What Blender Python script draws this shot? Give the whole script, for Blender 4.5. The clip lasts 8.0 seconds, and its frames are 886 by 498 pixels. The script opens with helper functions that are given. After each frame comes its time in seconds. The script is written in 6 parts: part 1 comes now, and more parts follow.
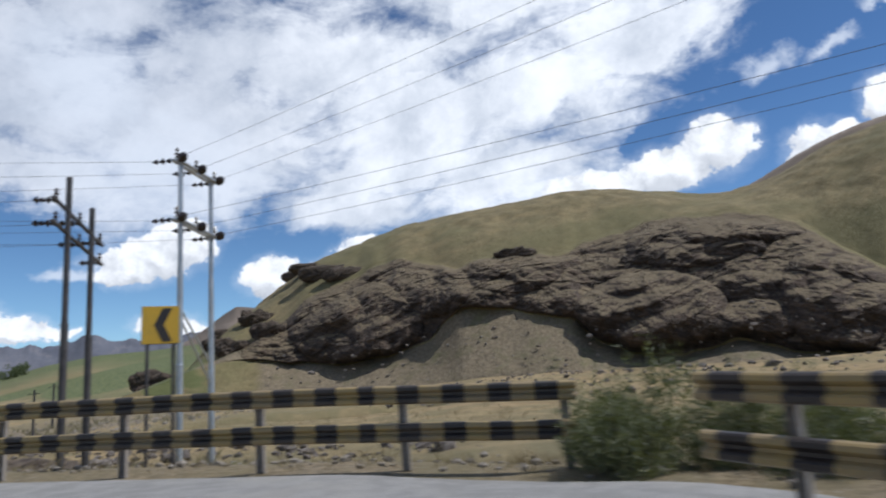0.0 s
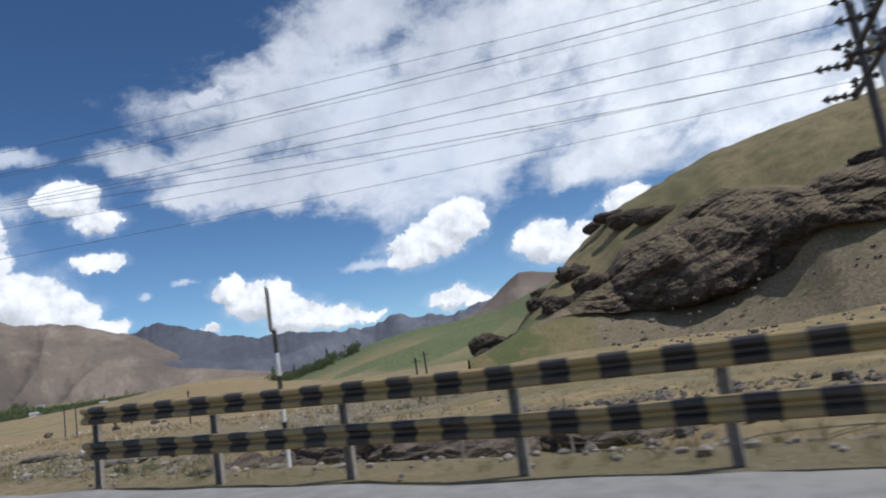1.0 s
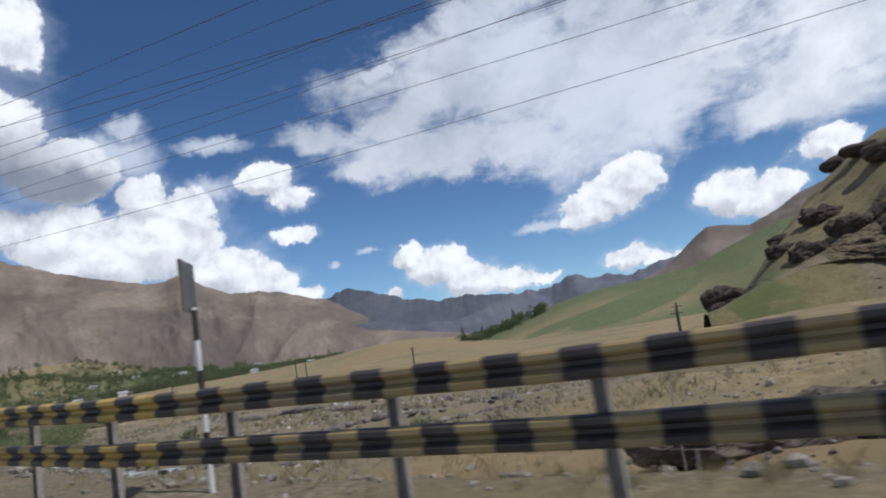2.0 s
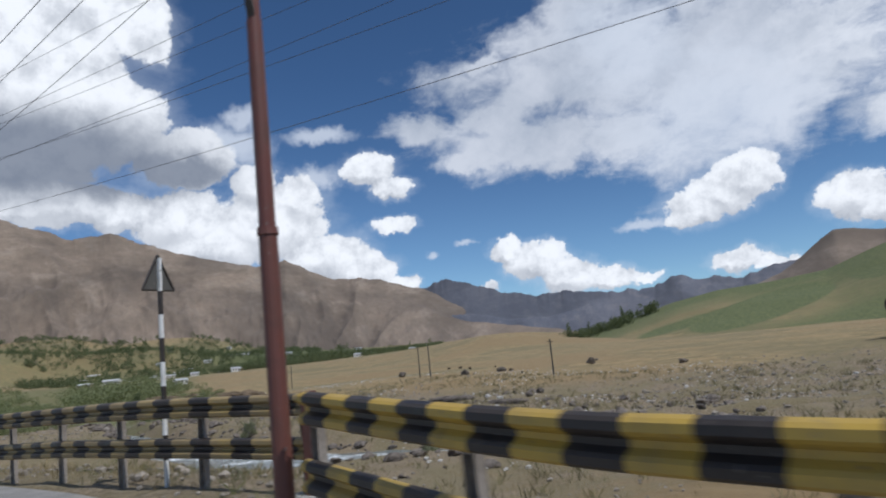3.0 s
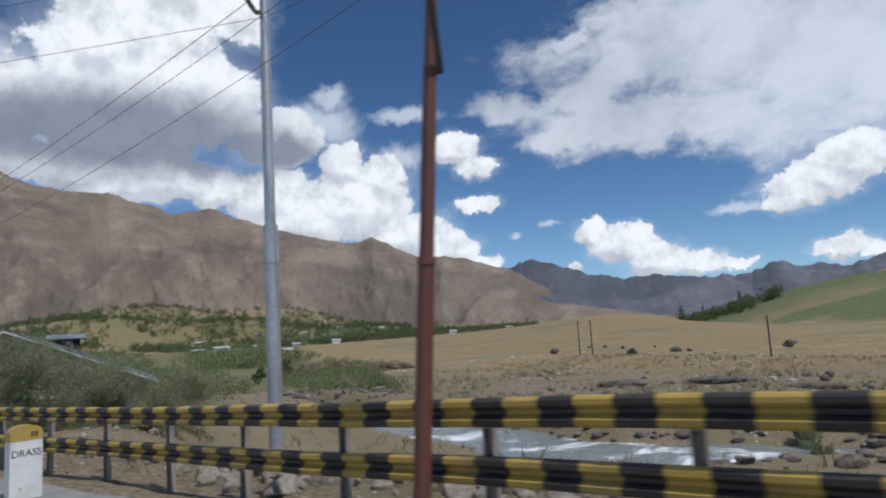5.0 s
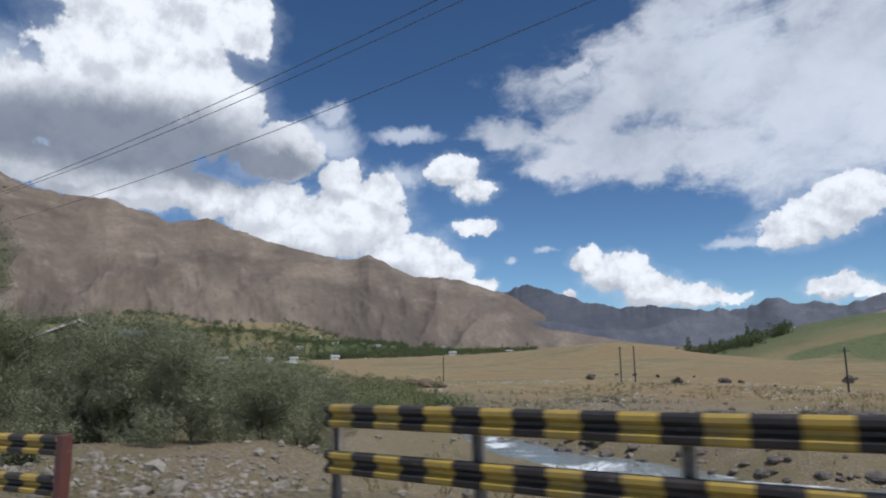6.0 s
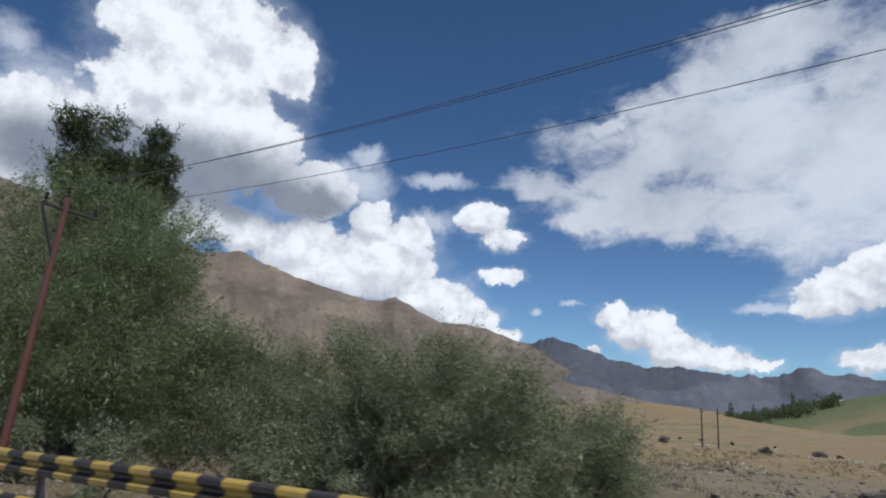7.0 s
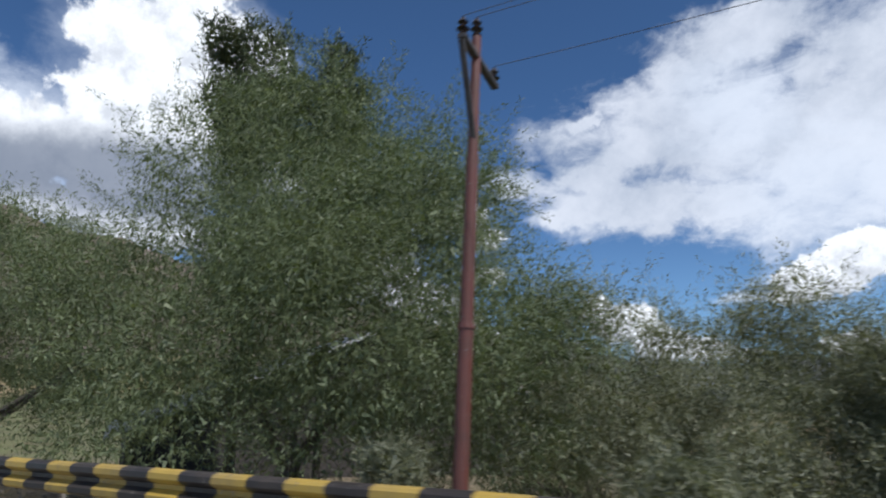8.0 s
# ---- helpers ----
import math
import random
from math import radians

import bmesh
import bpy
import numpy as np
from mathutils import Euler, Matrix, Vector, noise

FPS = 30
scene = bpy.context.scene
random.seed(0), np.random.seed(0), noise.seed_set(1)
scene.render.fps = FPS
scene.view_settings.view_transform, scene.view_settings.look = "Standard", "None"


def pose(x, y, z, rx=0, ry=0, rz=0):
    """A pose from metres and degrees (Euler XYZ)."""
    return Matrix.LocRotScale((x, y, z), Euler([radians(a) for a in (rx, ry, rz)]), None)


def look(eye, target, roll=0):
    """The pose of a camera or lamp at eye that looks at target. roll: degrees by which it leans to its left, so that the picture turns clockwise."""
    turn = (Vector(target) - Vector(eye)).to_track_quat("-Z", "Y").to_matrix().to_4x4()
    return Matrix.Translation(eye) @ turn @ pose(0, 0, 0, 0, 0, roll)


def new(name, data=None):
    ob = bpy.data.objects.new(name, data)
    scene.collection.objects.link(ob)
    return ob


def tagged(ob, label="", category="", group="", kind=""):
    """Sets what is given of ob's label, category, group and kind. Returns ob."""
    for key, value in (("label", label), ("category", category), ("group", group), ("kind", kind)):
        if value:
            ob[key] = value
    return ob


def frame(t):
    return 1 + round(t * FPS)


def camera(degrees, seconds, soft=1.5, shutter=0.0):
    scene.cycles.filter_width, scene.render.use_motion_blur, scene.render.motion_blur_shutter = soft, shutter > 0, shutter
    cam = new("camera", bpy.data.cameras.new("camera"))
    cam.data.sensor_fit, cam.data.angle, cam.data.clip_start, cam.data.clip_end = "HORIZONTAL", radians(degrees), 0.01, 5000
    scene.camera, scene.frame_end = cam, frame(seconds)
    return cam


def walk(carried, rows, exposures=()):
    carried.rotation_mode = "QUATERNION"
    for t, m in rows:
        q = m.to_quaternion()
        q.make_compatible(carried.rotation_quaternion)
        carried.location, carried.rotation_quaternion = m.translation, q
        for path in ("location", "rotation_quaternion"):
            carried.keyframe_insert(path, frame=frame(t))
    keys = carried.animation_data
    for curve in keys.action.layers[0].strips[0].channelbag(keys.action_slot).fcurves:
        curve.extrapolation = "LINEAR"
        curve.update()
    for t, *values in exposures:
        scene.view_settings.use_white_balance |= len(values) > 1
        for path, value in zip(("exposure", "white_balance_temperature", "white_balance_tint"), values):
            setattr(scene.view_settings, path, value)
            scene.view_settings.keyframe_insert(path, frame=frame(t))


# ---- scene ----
cam = camera(66.43, 8.0, 2.0, 0.15)


def aim(yaw, pitch, roll):
    """The turn of a camera that looks yaw degrees to the left of +y and pitch degrees up."""
    way = Vector((-math.sin(radians(yaw)) * math.cos(radians(pitch)), math.cos(radians(yaw)) * math.cos(radians(pitch)), math.sin(radians(pitch))))
    return look((0, 0, 0), way, roll)


# seconds, place in metres, yaw, pitch, roll
PATH = [
    (0.0, -0.00, 0.00, 1.60, 11.34, 9.96, -3.57),
    (0.2, -2.42, 0.81, 1.58, 16.56, 10.14, -1.75),
    (0.5, -5.92, 1.81, 1.54, 24.96, 9.31, -2.91),
    (0.8, -9.86, 2.38, 1.64, 30.09, 8.89, -2.70),
    (1.0, -12.33, 2.62, 1.72, 34.25, 8.88, -8.75),
    (1.2, -14.84, 2.70, 1.80, 37.63, 8.95, -4.54),
    (1.5, -18.25, 2.62, 1.96, 42.23, 8.59, -6.71),
    (1.7, -20.70, 2.57, 2.02, 45.26, 8.42, -6.22),
    (2.0, -24.23, 2.23, 2.14, 49.27, 7.96, -8.92),
    (2.2, -26.51, 1.73, 2.24, 51.57, 8.05, -9.17),
    (3.3, -38.85, 0.01, 2.76, 59.88, 8.57, -6.07),
    (3.5, -40.96, -0.75, 2.82, 62.08, 8.61, -7.30),
    (3.7, -42.96, -1.58, 2.83, 63.29, 8.42, -5.87),
    (4.0, -46.09, -2.86, 2.86, 64.24, 8.08, -5.45),
    (4.5, -51.20, -5.19, 2.81, 64.90, 7.56, -4.73),
    (4.7, -53.43, -6.24, 2.74, 64.97, 7.20, -4.49),
    (5.8, -64.83, -12.15, 2.26, 64.05, 8.72, -0.65),
    (6.0, -66.96, -13.45, 2.22, 64.33, 9.05, -0.87),
    (6.2, -69.10, -14.77, 2.21, 64.68, 9.87, -0.56),
    (6.5, -72.13, -16.65, 2.14, 68.16, 11.49, -3.42),
    (7.0, -77.11, -19.58, 1.97, 66.70, 12.91, 3.13),
    (7.2, -78.97, -20.77, 1.87, 67.16, 12.84, 2.37),
    (7.5, -81.77, -22.34, 1.75, 67.21, 13.20, -0.61),
    (7.8, -84.96, -24.10, 1.64, 66.20, 13.42, 0.20),
    (8.0, -87.10, -25.06, 1.58, 65.06, 13.08, 0.60),
]
walk(cam, [(t, Matrix.Translation((x, y, z)) @ aim(a, p, r)) for t, x, y, z, a, p, r in PATH],
     [(0.0, 0.24, 6050, 10), (0.8, 0.18, 6050, 10), (1.5, 0.12, 6050, 10), (3.5, 0.0, 6050, 10), (7.5, 0.0, 6050, 10), (8.0, 0.3, 6050, 10)])

# ---- sky, clouds and sun ----
# banks of cloud as they stand in the sky: degrees to the left of +y, degrees up, half widths
TOWER = [(91.0, 27.1, 6.2, 3.7), (86.4, 28.4, 5.0, 3.3), (87.8, 30.8, 3.3, 2.4), (81.6, 26.8, 2.9, 3.0), (89.5, 22.6, 7.8, 4.7), (90.8, 18.2, 8.6, 3.7), (83.6, 19.8, 4.2, 3.4), (78.4, 16.9, 4.1, 2.3)]
LOW_BANK = [(90.7, 13.2, 5.1, 1.2), (93.8, 13.7, 2.0, 1.1), (79.0, 12.0, 4.2, 2.4), (72.6, 14.9, 2.0, 1.8), (69.6, 13.4, 2.5, 2.0), (72.3, 11.3, 4.8, 2.9), (76.2, 10.0, 5.2, 1.9), (67.6, 8.4, 3.9, 2.0), (64.3, 7.2, 2.6, 1.6), (61.5, 5.9, 1.6, 0.7), (82.7, 12.5, 3.2, 1.4), (87.0, 13.4, 6.5, 1.7), (93.5, 14.2, 5.0, 1.6), (98.5, 14.6, 5.0, 1.8), (99.0, 18.5, 5.0, 3.6)]
PUFFS = [(63.4, 15.5, 2.4, 1.3), (61.6, 13.8, 1.8, 1.0), (61.7, 10.7, 1.8, 0.6), (52.1, 7.8, 1.6, 1.1), (49.8, 6.6, 2.7, 1.7), (47.2, 5.1, 2.5, 1.5), (44.0, 4.4, 2.2, 1.0), (41.3, 4.1, 1.3, 0.5), (53.8, 4.7, 0.9, 0.4)]
EAST_PUFFS = [(32.6, 11.0, 2.6, 1.9), (36.5, 9.1, 2.5, 1.4), (25.8, 8.3, 2.4, 1.8), (23.3, 7.2, 2.6, 1.3), (22.1, 7.9, 1.9, 1.3), (34.0, 4.7, 2.1, 0.9), (31.7, 4.2, 1.4, 0.6), (18.2, 10.1, 2.4, 1.3), (34.4, 10.0, 2.9, 1.7), (37.6, 8.4, 1.8, 0.8)]
FAR_EAST = [(-11.8, 16.1, 2.8, 2.2), (-7.9, 14.7, 3.7, 1.7), (-18.4, 14.1, 2.1, 2.0), (-20.7, 14.5, 1.6, 1.4), (-2.3, 14.0, 5.1, 1.4), (-23.4, 16.7, 1.3, 1.7)]
SHEET = [(48.3, 20.4, 5.8, 2.4), (43.0, 20.4, 6.6, 4.2), (36.8, 20.6, 6.3, 5.9), (51.8, 18.2, 5.0, 2.0), (58.2, 18.6, 3.1, 1.4), (48.0, 15.4, 6.1, 1.6), (41.5, 16.0, 5.9, 2.5), (54.5, 15.3, 3.7, 1.0), (44.2, 26.2, 3.9, 2.4), (34.2, 24.7, 4.3, 3.0), (52.3, 23.5, 2.1, 0.9)]
SHEET_EAST = [(-6.0, 26.0, 9.0, 4.5), (4.0, 30.0, 12.0, 4.0), (43.0, 22.4, 13.6, 4.8), (28.6, 19.5, 14.6, 6.9), (13.7, 19.8, 15.1, 9.0), (23.2, 26.0, 19.6, 4.8), (1.8, 22.8, 12.7, 4.9), (7.0, 16.2, 11.1, 4.9), (47.4, 16.4, 10.6, 2.6), (38.2, 28.2, 9.7, 2.5), (-6.6, 23.7, 5.5, 1.9), (19.0, 14.2, 9.6, 2.8)]
VEILS = [(100.5, 20.1, 4.4, 4.4), (102.2, 23.8, 2.2, 1.9), (100.2, 15.5, 4.3, 2.4), (74.7, 17.9, 3.2, 1.8), (73.6, 20.2, 1.7, 1.1), (67.4, 18.5, 3.1, 0.7), (67.6, 15.2, 2.2, 1.1), (58.7, 8.1, 0.8, 0.4), (55.6, 8.7, 1.1, 0.4), (40.7, 8.5, 2.3, 0.5)]
VEILS_EAST = [(-20.6, 21.2, 2.2, 0.7), (-16.5, 21.2, 2.4, 1.1), (-24.2, 22.9, 2.4, 0.5), (40.0, 22.6, 6.3, 5.2), (33.8, 16.8, 10.6, 4.8)]
SHADE = [(90.0, 16.9, 9.5, 2.8), (84.0, 15.9, 7.0, 1.9), (97.0, 16.8, 5.5, 2.4), (78.5, 15.8, 3.4, 1.2)]
HOLE = [(-8.6, 16.9, 4.6, 1.7), (-11.5, 18.2, 4.0, 1.6)]
SUN_YAW, SUN_UP = -72.0, 57.0


class Tree:
    """Shortcuts for building node trees."""

    def __init__(self, tree):
        self.tree, self.nodes, self.links = tree, tree.nodes, tree.links

    def put(self, socket, value):
        if value is None:
            return
        if isinstance(value, bpy.types.NodeSocket):
            self.links.new(value, socket)
        elif isinstance(value, (tuple, list)) and len(value) == 3 and socket.type == "RGBA":
            socket.default_value = (*value, 1)
        else:
            socket.default_value = value

    def math(self, op, a, b=None, c=None, clamp=False):
        n = self.nodes.new("ShaderNodeMath")
        n.operation, n.use_clamp = op, clamp
        for s, v in zip(n.inputs, (a, b, c)):
            self.put(s, v)
        return n.outputs[0]

    def vec(self, op, a, b=None, c=None):
        n = self.nodes.new("ShaderNodeVectorMath")
        n.operation = op
        for s, v in zip(n.inputs, (a, b, c)):
            self.put(s, v)
        return n.outputs["Value" if op in ("LENGTH", "DOT_PRODUCT", "DISTANCE") else "Vector"]

    def noise(self, where, scale, detail=6.0, rough=0.55, warp=0.0, colour=False):
        n = self.nodes.new("ShaderNodeTexNoise")
        n.inputs["Scale"].default_value, n.inputs["Detail"].default_value = scale, detail
        n.inputs["Roughness"].default_value, n.inputs["Distortion"].default_value = rough, warp
        self.put(n.inputs["Vector"], where)
        return n.outputs["Color" if colour else "Fac"]

    def voronoi(self, where, scale, feature="F1", out="Distance"):
        n = self.nodes.new("ShaderNodeTexVoronoi")
        n.feature, n.inputs["Scale"].default_value = feature, scale
        self.put(n.inputs["Vector"], where)
        return n.outputs[out]

    def ramp(self, value, low, high, a=0.0, b=1.0, smooth=True):
        n = self.nodes.new("ShaderNodeMapRange")
        n.interpolation_type = "SMOOTHSTEP" if smooth else "LINEAR"
        self.put(n.inputs["Value"], value)
        for key, v in (("From Min", low), ("From Max", high), ("To Min", a), ("To Max", b)):
            n.inputs[key].default_value = v
        return n.outputs["Result"]

    def mix(self, how, a, b, mode="MIX"):
        n = self.nodes.new("ShaderNodeMix")
        n.data_type, n.blend_type = "RGBA", mode
        self.put(n.inputs["Factor"], how)
        self.put(n.inputs["A"] if False else n.inputs[6], a)
        self.put(n.inputs[7], b)
        return n.outputs[2]


def make_world():
    world = bpy.data.worlds.new("sky")
    scene.world = world
    world.use_nodes = True
    t = Tree(world.node_tree)
    t.nodes.clear()
    sky = t.nodes.new("ShaderNodeTexSky")
    sky.sky_type, sky.sun_disc = "NISHITA", False
    sky.sun_elevation, sky.sun_rotation = radians(SUN_UP), radians(-SUN_YAW)
    sky.altitude, sky.air_density, sky.dust_density, sky.ozone_density = 3000, 1.0, 0.6, 2.0
    way = t.nodes.new("ShaderNodeTexCoord").outputs["Generated"]
    part_of = t.nodes.new("ShaderNodeSeparateXYZ")
    t.links.new(way, part_of.inputs[0])
    x, y, z = part_of.outputs
    yaw = t.math("ARCTAN2", t.math("MULTIPLY", x, -1.0), y)
    up = t.math("ARCSINE", z)
    both = t.nodes.new("ShaderNodeCombineXYZ")
    t.links.new(t.math("MULTIPLY", yaw, 57.2958), both.inputs[0])
    t.links.new(t.math("MULTIPLY", up, 57.2958), both.inputs[1])
    spot = both.outputs[0]
    # the sky's own coordinates, swirled a little so that no bank keeps a round outline
    flow = t.noise(way, 9.0, 5.0, 0.6, 0.0, True)
    swirl = t.vec("MULTIPLY_ADD", flow, (7.0, 4.4, 0.0), (-3.5, -2.2, 0.0))
    fine = t.vec("MULTIPLY_ADD", t.noise(way, 42.0, 5.0, 0.6, 0.0, True), (2.0, 1.7, 0.0), (-1.0, -0.85, 0.0))
    soft_spot = t.vec("ADD", t.vec("ADD", spot, swirl), fine)
    crisp_spot = t.vec("ADD", t.vec("ADD", spot, t.vec("MULTIPLY", swirl, (0.32, 0.32, 0))), fine)

    def field(banks, where):
        top = None
        for a, e, w, h in banks:
            inside = t.math("SUBTRACT", 1.0, t.vec("LENGTH", t.vec("MULTIPLY_ADD", where, (1 / w, 1 / h, 0), (-a / w, -e / h, 0))))
            top = inside if top is None else t.math("MAXIMUM", top, inside)
        return top

    billow = t.noise(way, 26.0, 8.0, 0.62)
    slope = t.nodes.new("ShaderNodeVectorRotate")
    slope.rotation_type, slope.inputs["Angle"].default_value = "Z_AXIS", radians(24)
    t.links.new(soft_spot, slope.inputs["Vector"])
    streak = t.noise(t.vec("MULTIPLY", slope.outputs[0], (0.045, 0.13, 0.0)), 1.0, 9.0, 0.62, 0.5)
    wisp = t.math("ADD", t.math("MULTIPLY", t.noise(t.vec("MULTIPLY", way, (1.0, 1.0, 2.2)), 11.0, 9.0, 0.62, 0.4), 0.5), t.math("MULTIPLY", streak, 0.5))
    heaps = t.math("MAXIMUM", t.math("MAXIMUM", field(TOWER, crisp_spot), field(LOW_BANK, crisp_spot)),
                   t.math("MAXIMUM", t.math("MAXIMUM", field(PUFFS, crisp_spot), field(EAST_PUFFS, crisp_spot)), field(FAR_EAST, crisp_spot)))
    thick = t.math("ADD", heaps, t.math("MULTIPLY_ADD", billow, 0.9, -0.45))
    heap_mask = t.ramp(thick, -0.06, 0.1)
    halo = t.ramp(t.math("ADD", heaps, t.math("MULTIPLY_ADD", wisp, 1.8, -0.9)), -0.5, 0.3, 0.0, 0.3)
    sheets = t.math("MAXIMUM", t.math("MAXIMUM", field(SHEET, soft_spot), field(SHEET_EAST, soft_spot)), -1.0)
    sheets = t.math("SUBTRACT", sheets, t.math("MULTIPLY", t.math("MAXIMUM", field(HOLE, crisp_spot), 0.0), 4.0))
    sheet_mask = t.ramp(t.math("ADD", sheets, t.math("MULTIPLY_ADD", wisp, 3.4, -1.62)), -0.2, 0.7, 0.0, 0.95)
    veils = t.math("MAXIMUM", field(VEILS, crisp_spot), field(VEILS_EAST, soft_spot))
    veil_mask = t.ramp(t.math("ADD", veils, t.math("MULTIPLY_ADD", wisp, 2.0, -1.0)), -0.2, 0.8, 0.0, 0.75)
    # scattered cloud over the rest of the sky, behind and above
    rest = t.ramp(t.noise(t.vec("MULTIPLY", way, (1.0, 1.0, 1.8)), 2.6, 7.0, 0.6), 0.5, 0.66)
    unseen = t.math("MAXIMUM", t.ramp(up, 0.62, 0.8), t.ramp(t.math("ABSOLUTE", t.math("SUBTRACT", yaw, 0.68)), 1.2, 1.5))
    rest = t.math("MULTIPLY", t.math("MULTIPLY", rest, unseen), t.ramp(up, 0.03, 0.2))
    # billows: lit towards the sun, grey in the hollows and along the flat bases
    toward = (0.022 * math.sin(radians(-SUN_YAW)), 0.006, 0.024)
    lit = t.math("SUBTRACT", billow, t.noise(t.vec("ADD", way, toward), 26.0, 8.0, 0.62))
    base = t.math("ADD", field(SHADE, crisp_spot), t.math("MULTIPLY_ADD", billow, 0.5, -0.25))
    # the lower side of each heap turns grey
    above = t.vec("ADD", crisp_spot, (-0.5, 1.0, 0.0))
    under = t.math("MAXIMUM", t.math("MAXIMUM", field(PUFFS, above), field(EAST_PUFFS, above)), t.math("MAXIMUM", field(LOW_BANK, above), field(FAR_EAST, above)))
    here = t.math("MAXIMUM", t.math("MAXIMUM", field(PUFFS, crisp_spot), field(EAST_PUFFS, crisp_spot)), t.math("MAXIMUM", field(LOW_BANK, crisp_spot), field(FAR_EAST, crisp_spot)))
    belly = t.math("ADD", t.math("SUBTRACT", under, here), t.math("MULTIPLY_ADD", billow, 0.8, -0.4))
    white = t.ramp(lit, -0.3, 0.14, 0.6, 1.0)
    white = t.math("MULTIPLY", white, t.ramp(belly, -0.2, 0.6, 1.0, 0.58))
    white = t.math("MULTIPLY", white, t.ramp(base, -0.8, 0.4, 1.0, 0.14))
    white = t.math("MULTIPLY", white, t.ramp(thick, 0.0, 0.4, 0.9, 1.0))
    heap_colour = t.mix(white, (0.16, 0.19, 0.25), (0.94, 0.945, 0.955))
    sheet_white = t.ramp(t.math("ADD", t.math("MULTIPLY", t.noise(way, 7.0, 8.0, 0.62), 0.6), t.math("MULTIPLY", streak, 0.4)), 0.34, 0.62, 0.35, 1.0)
    sheet_colour = t.mix(sheet_white, (0.3, 0.35, 0.43), t.mix(t.ramp(yaw, 0.2, 0.66), (0.93, 0.94, 0.96), (0.66, 0.68, 0.73)))
    blue = t.vec("MULTIPLY", sky.outputs[0], (SKY_LEVEL * 0.72, SKY_LEVEL * 0.93, SKY_LEVEL * 1.08))
    blue = t.mix(1.0, blue, t.mix(t.ramp(up, 0.0, 0.42), (1.42, 1.28, 1.14), (1.0, 1.0, 1.0)), "MULTIPLY")
    colour = t.mix(sheet_mask, blue, sheet_colour)
    colour = t.mix(veil_mask, colour, (0.66, 0.7, 0.77))
    colour = t.mix(halo, colour, (0.66, 0.71, 0.79))
    colour = t.mix(rest, colour, (0.8, 0.82, 0.86))
    colour = t.mix(heap_mask, colour, heap_colour)
    back = t.nodes.new("ShaderNodeBackground")
    t.links.new(colour, back.inputs["Color"])
    back.inputs["Strength"].default_value = 1.0
    t.links.new(back.outputs[0], t.nodes.new("ShaderNodeOutputWorld").inputs[0])


SKY_LEVEL = 0.075
make_world()
sun_lamp = bpy.data.lights.new("sun", "SUN")
sun_lamp.energy, sun_lamp.angle, sun_lamp.color = 3.0, radians(0.53), (1.0, 0.955, 0.89)
sun = new("sun", sun_lamp)
a, e = radians(SUN_YAW), radians(SUN_UP)
sun.matrix_world = look((-40 - 200 * math.sin(a) * math.cos(e), 200 * math.cos(a) * math.cos(e), 200 * math.sin(e)), (-40, 0, 0))


# ---- materials ----
def material(name, rough=0.8, metal=0.0):
    m = bpy.data.materials.new(name)
    m.use_nodes = True
    t = Tree(m.node_tree)
    shader = t.nodes["Principled BSDF"]
    shader.inputs["Roughness"].default_value, shader.inputs["Metallic"].default_value = rough, metal
    t.shader, t.where = shader, t.nodes.new("ShaderNodeTexCoord").outputs["Object"]
    t.material = m
    return t


def finish(t, colour=None, bump=None, depth=0.02, strength=0.6, rough=None):
    t.put(t.shader.inputs["Base Color"], colour)
    t.put(t.shader.inputs["Roughness"], rough)
    if bump is not None:
        n = t.nodes.new("ShaderNodeBump")
        n.inputs["Strength"].default_value, n.inputs["Distance"].default_value = strength, depth
        t.put(n.inputs["Height"], bump)
        t.links.new(n.outputs[0], t.shader.inputs["Normal"])
    return t.material


def two_scale(name, dark, light, big, small, rough=0.9, depth=0.02, strength=0.6, metal=0.0, fleck=None):
    """A rough surface whose colour drifts at two scales, with relief."""
    t = material(name, rough, metal)
    wide, fine = t.noise(t.where, big, 4.0), t.noise(t.where, small, 8.0, 0.65)
    colour = t.mix(t.ramp(t.math("ADD", t.math("MULTIPLY", wide, 0.55), t.math("MULTIPLY", fine, 0.45)), 0.36, 0.64), dark, light)
    if fleck:
        colour = t.mix(t.ramp(t.noise(t.where, small * 2.7, 3.0), 0.62, 0.72, 0.0, 0.7), colour, fleck)
    return finish(t, colour, fine, depth, strength)


def attribute(t, name):
    n = t.nodes.new("ShaderNodeAttribute")
    n.attribute_name = name
    return n.outputs["Fac"]


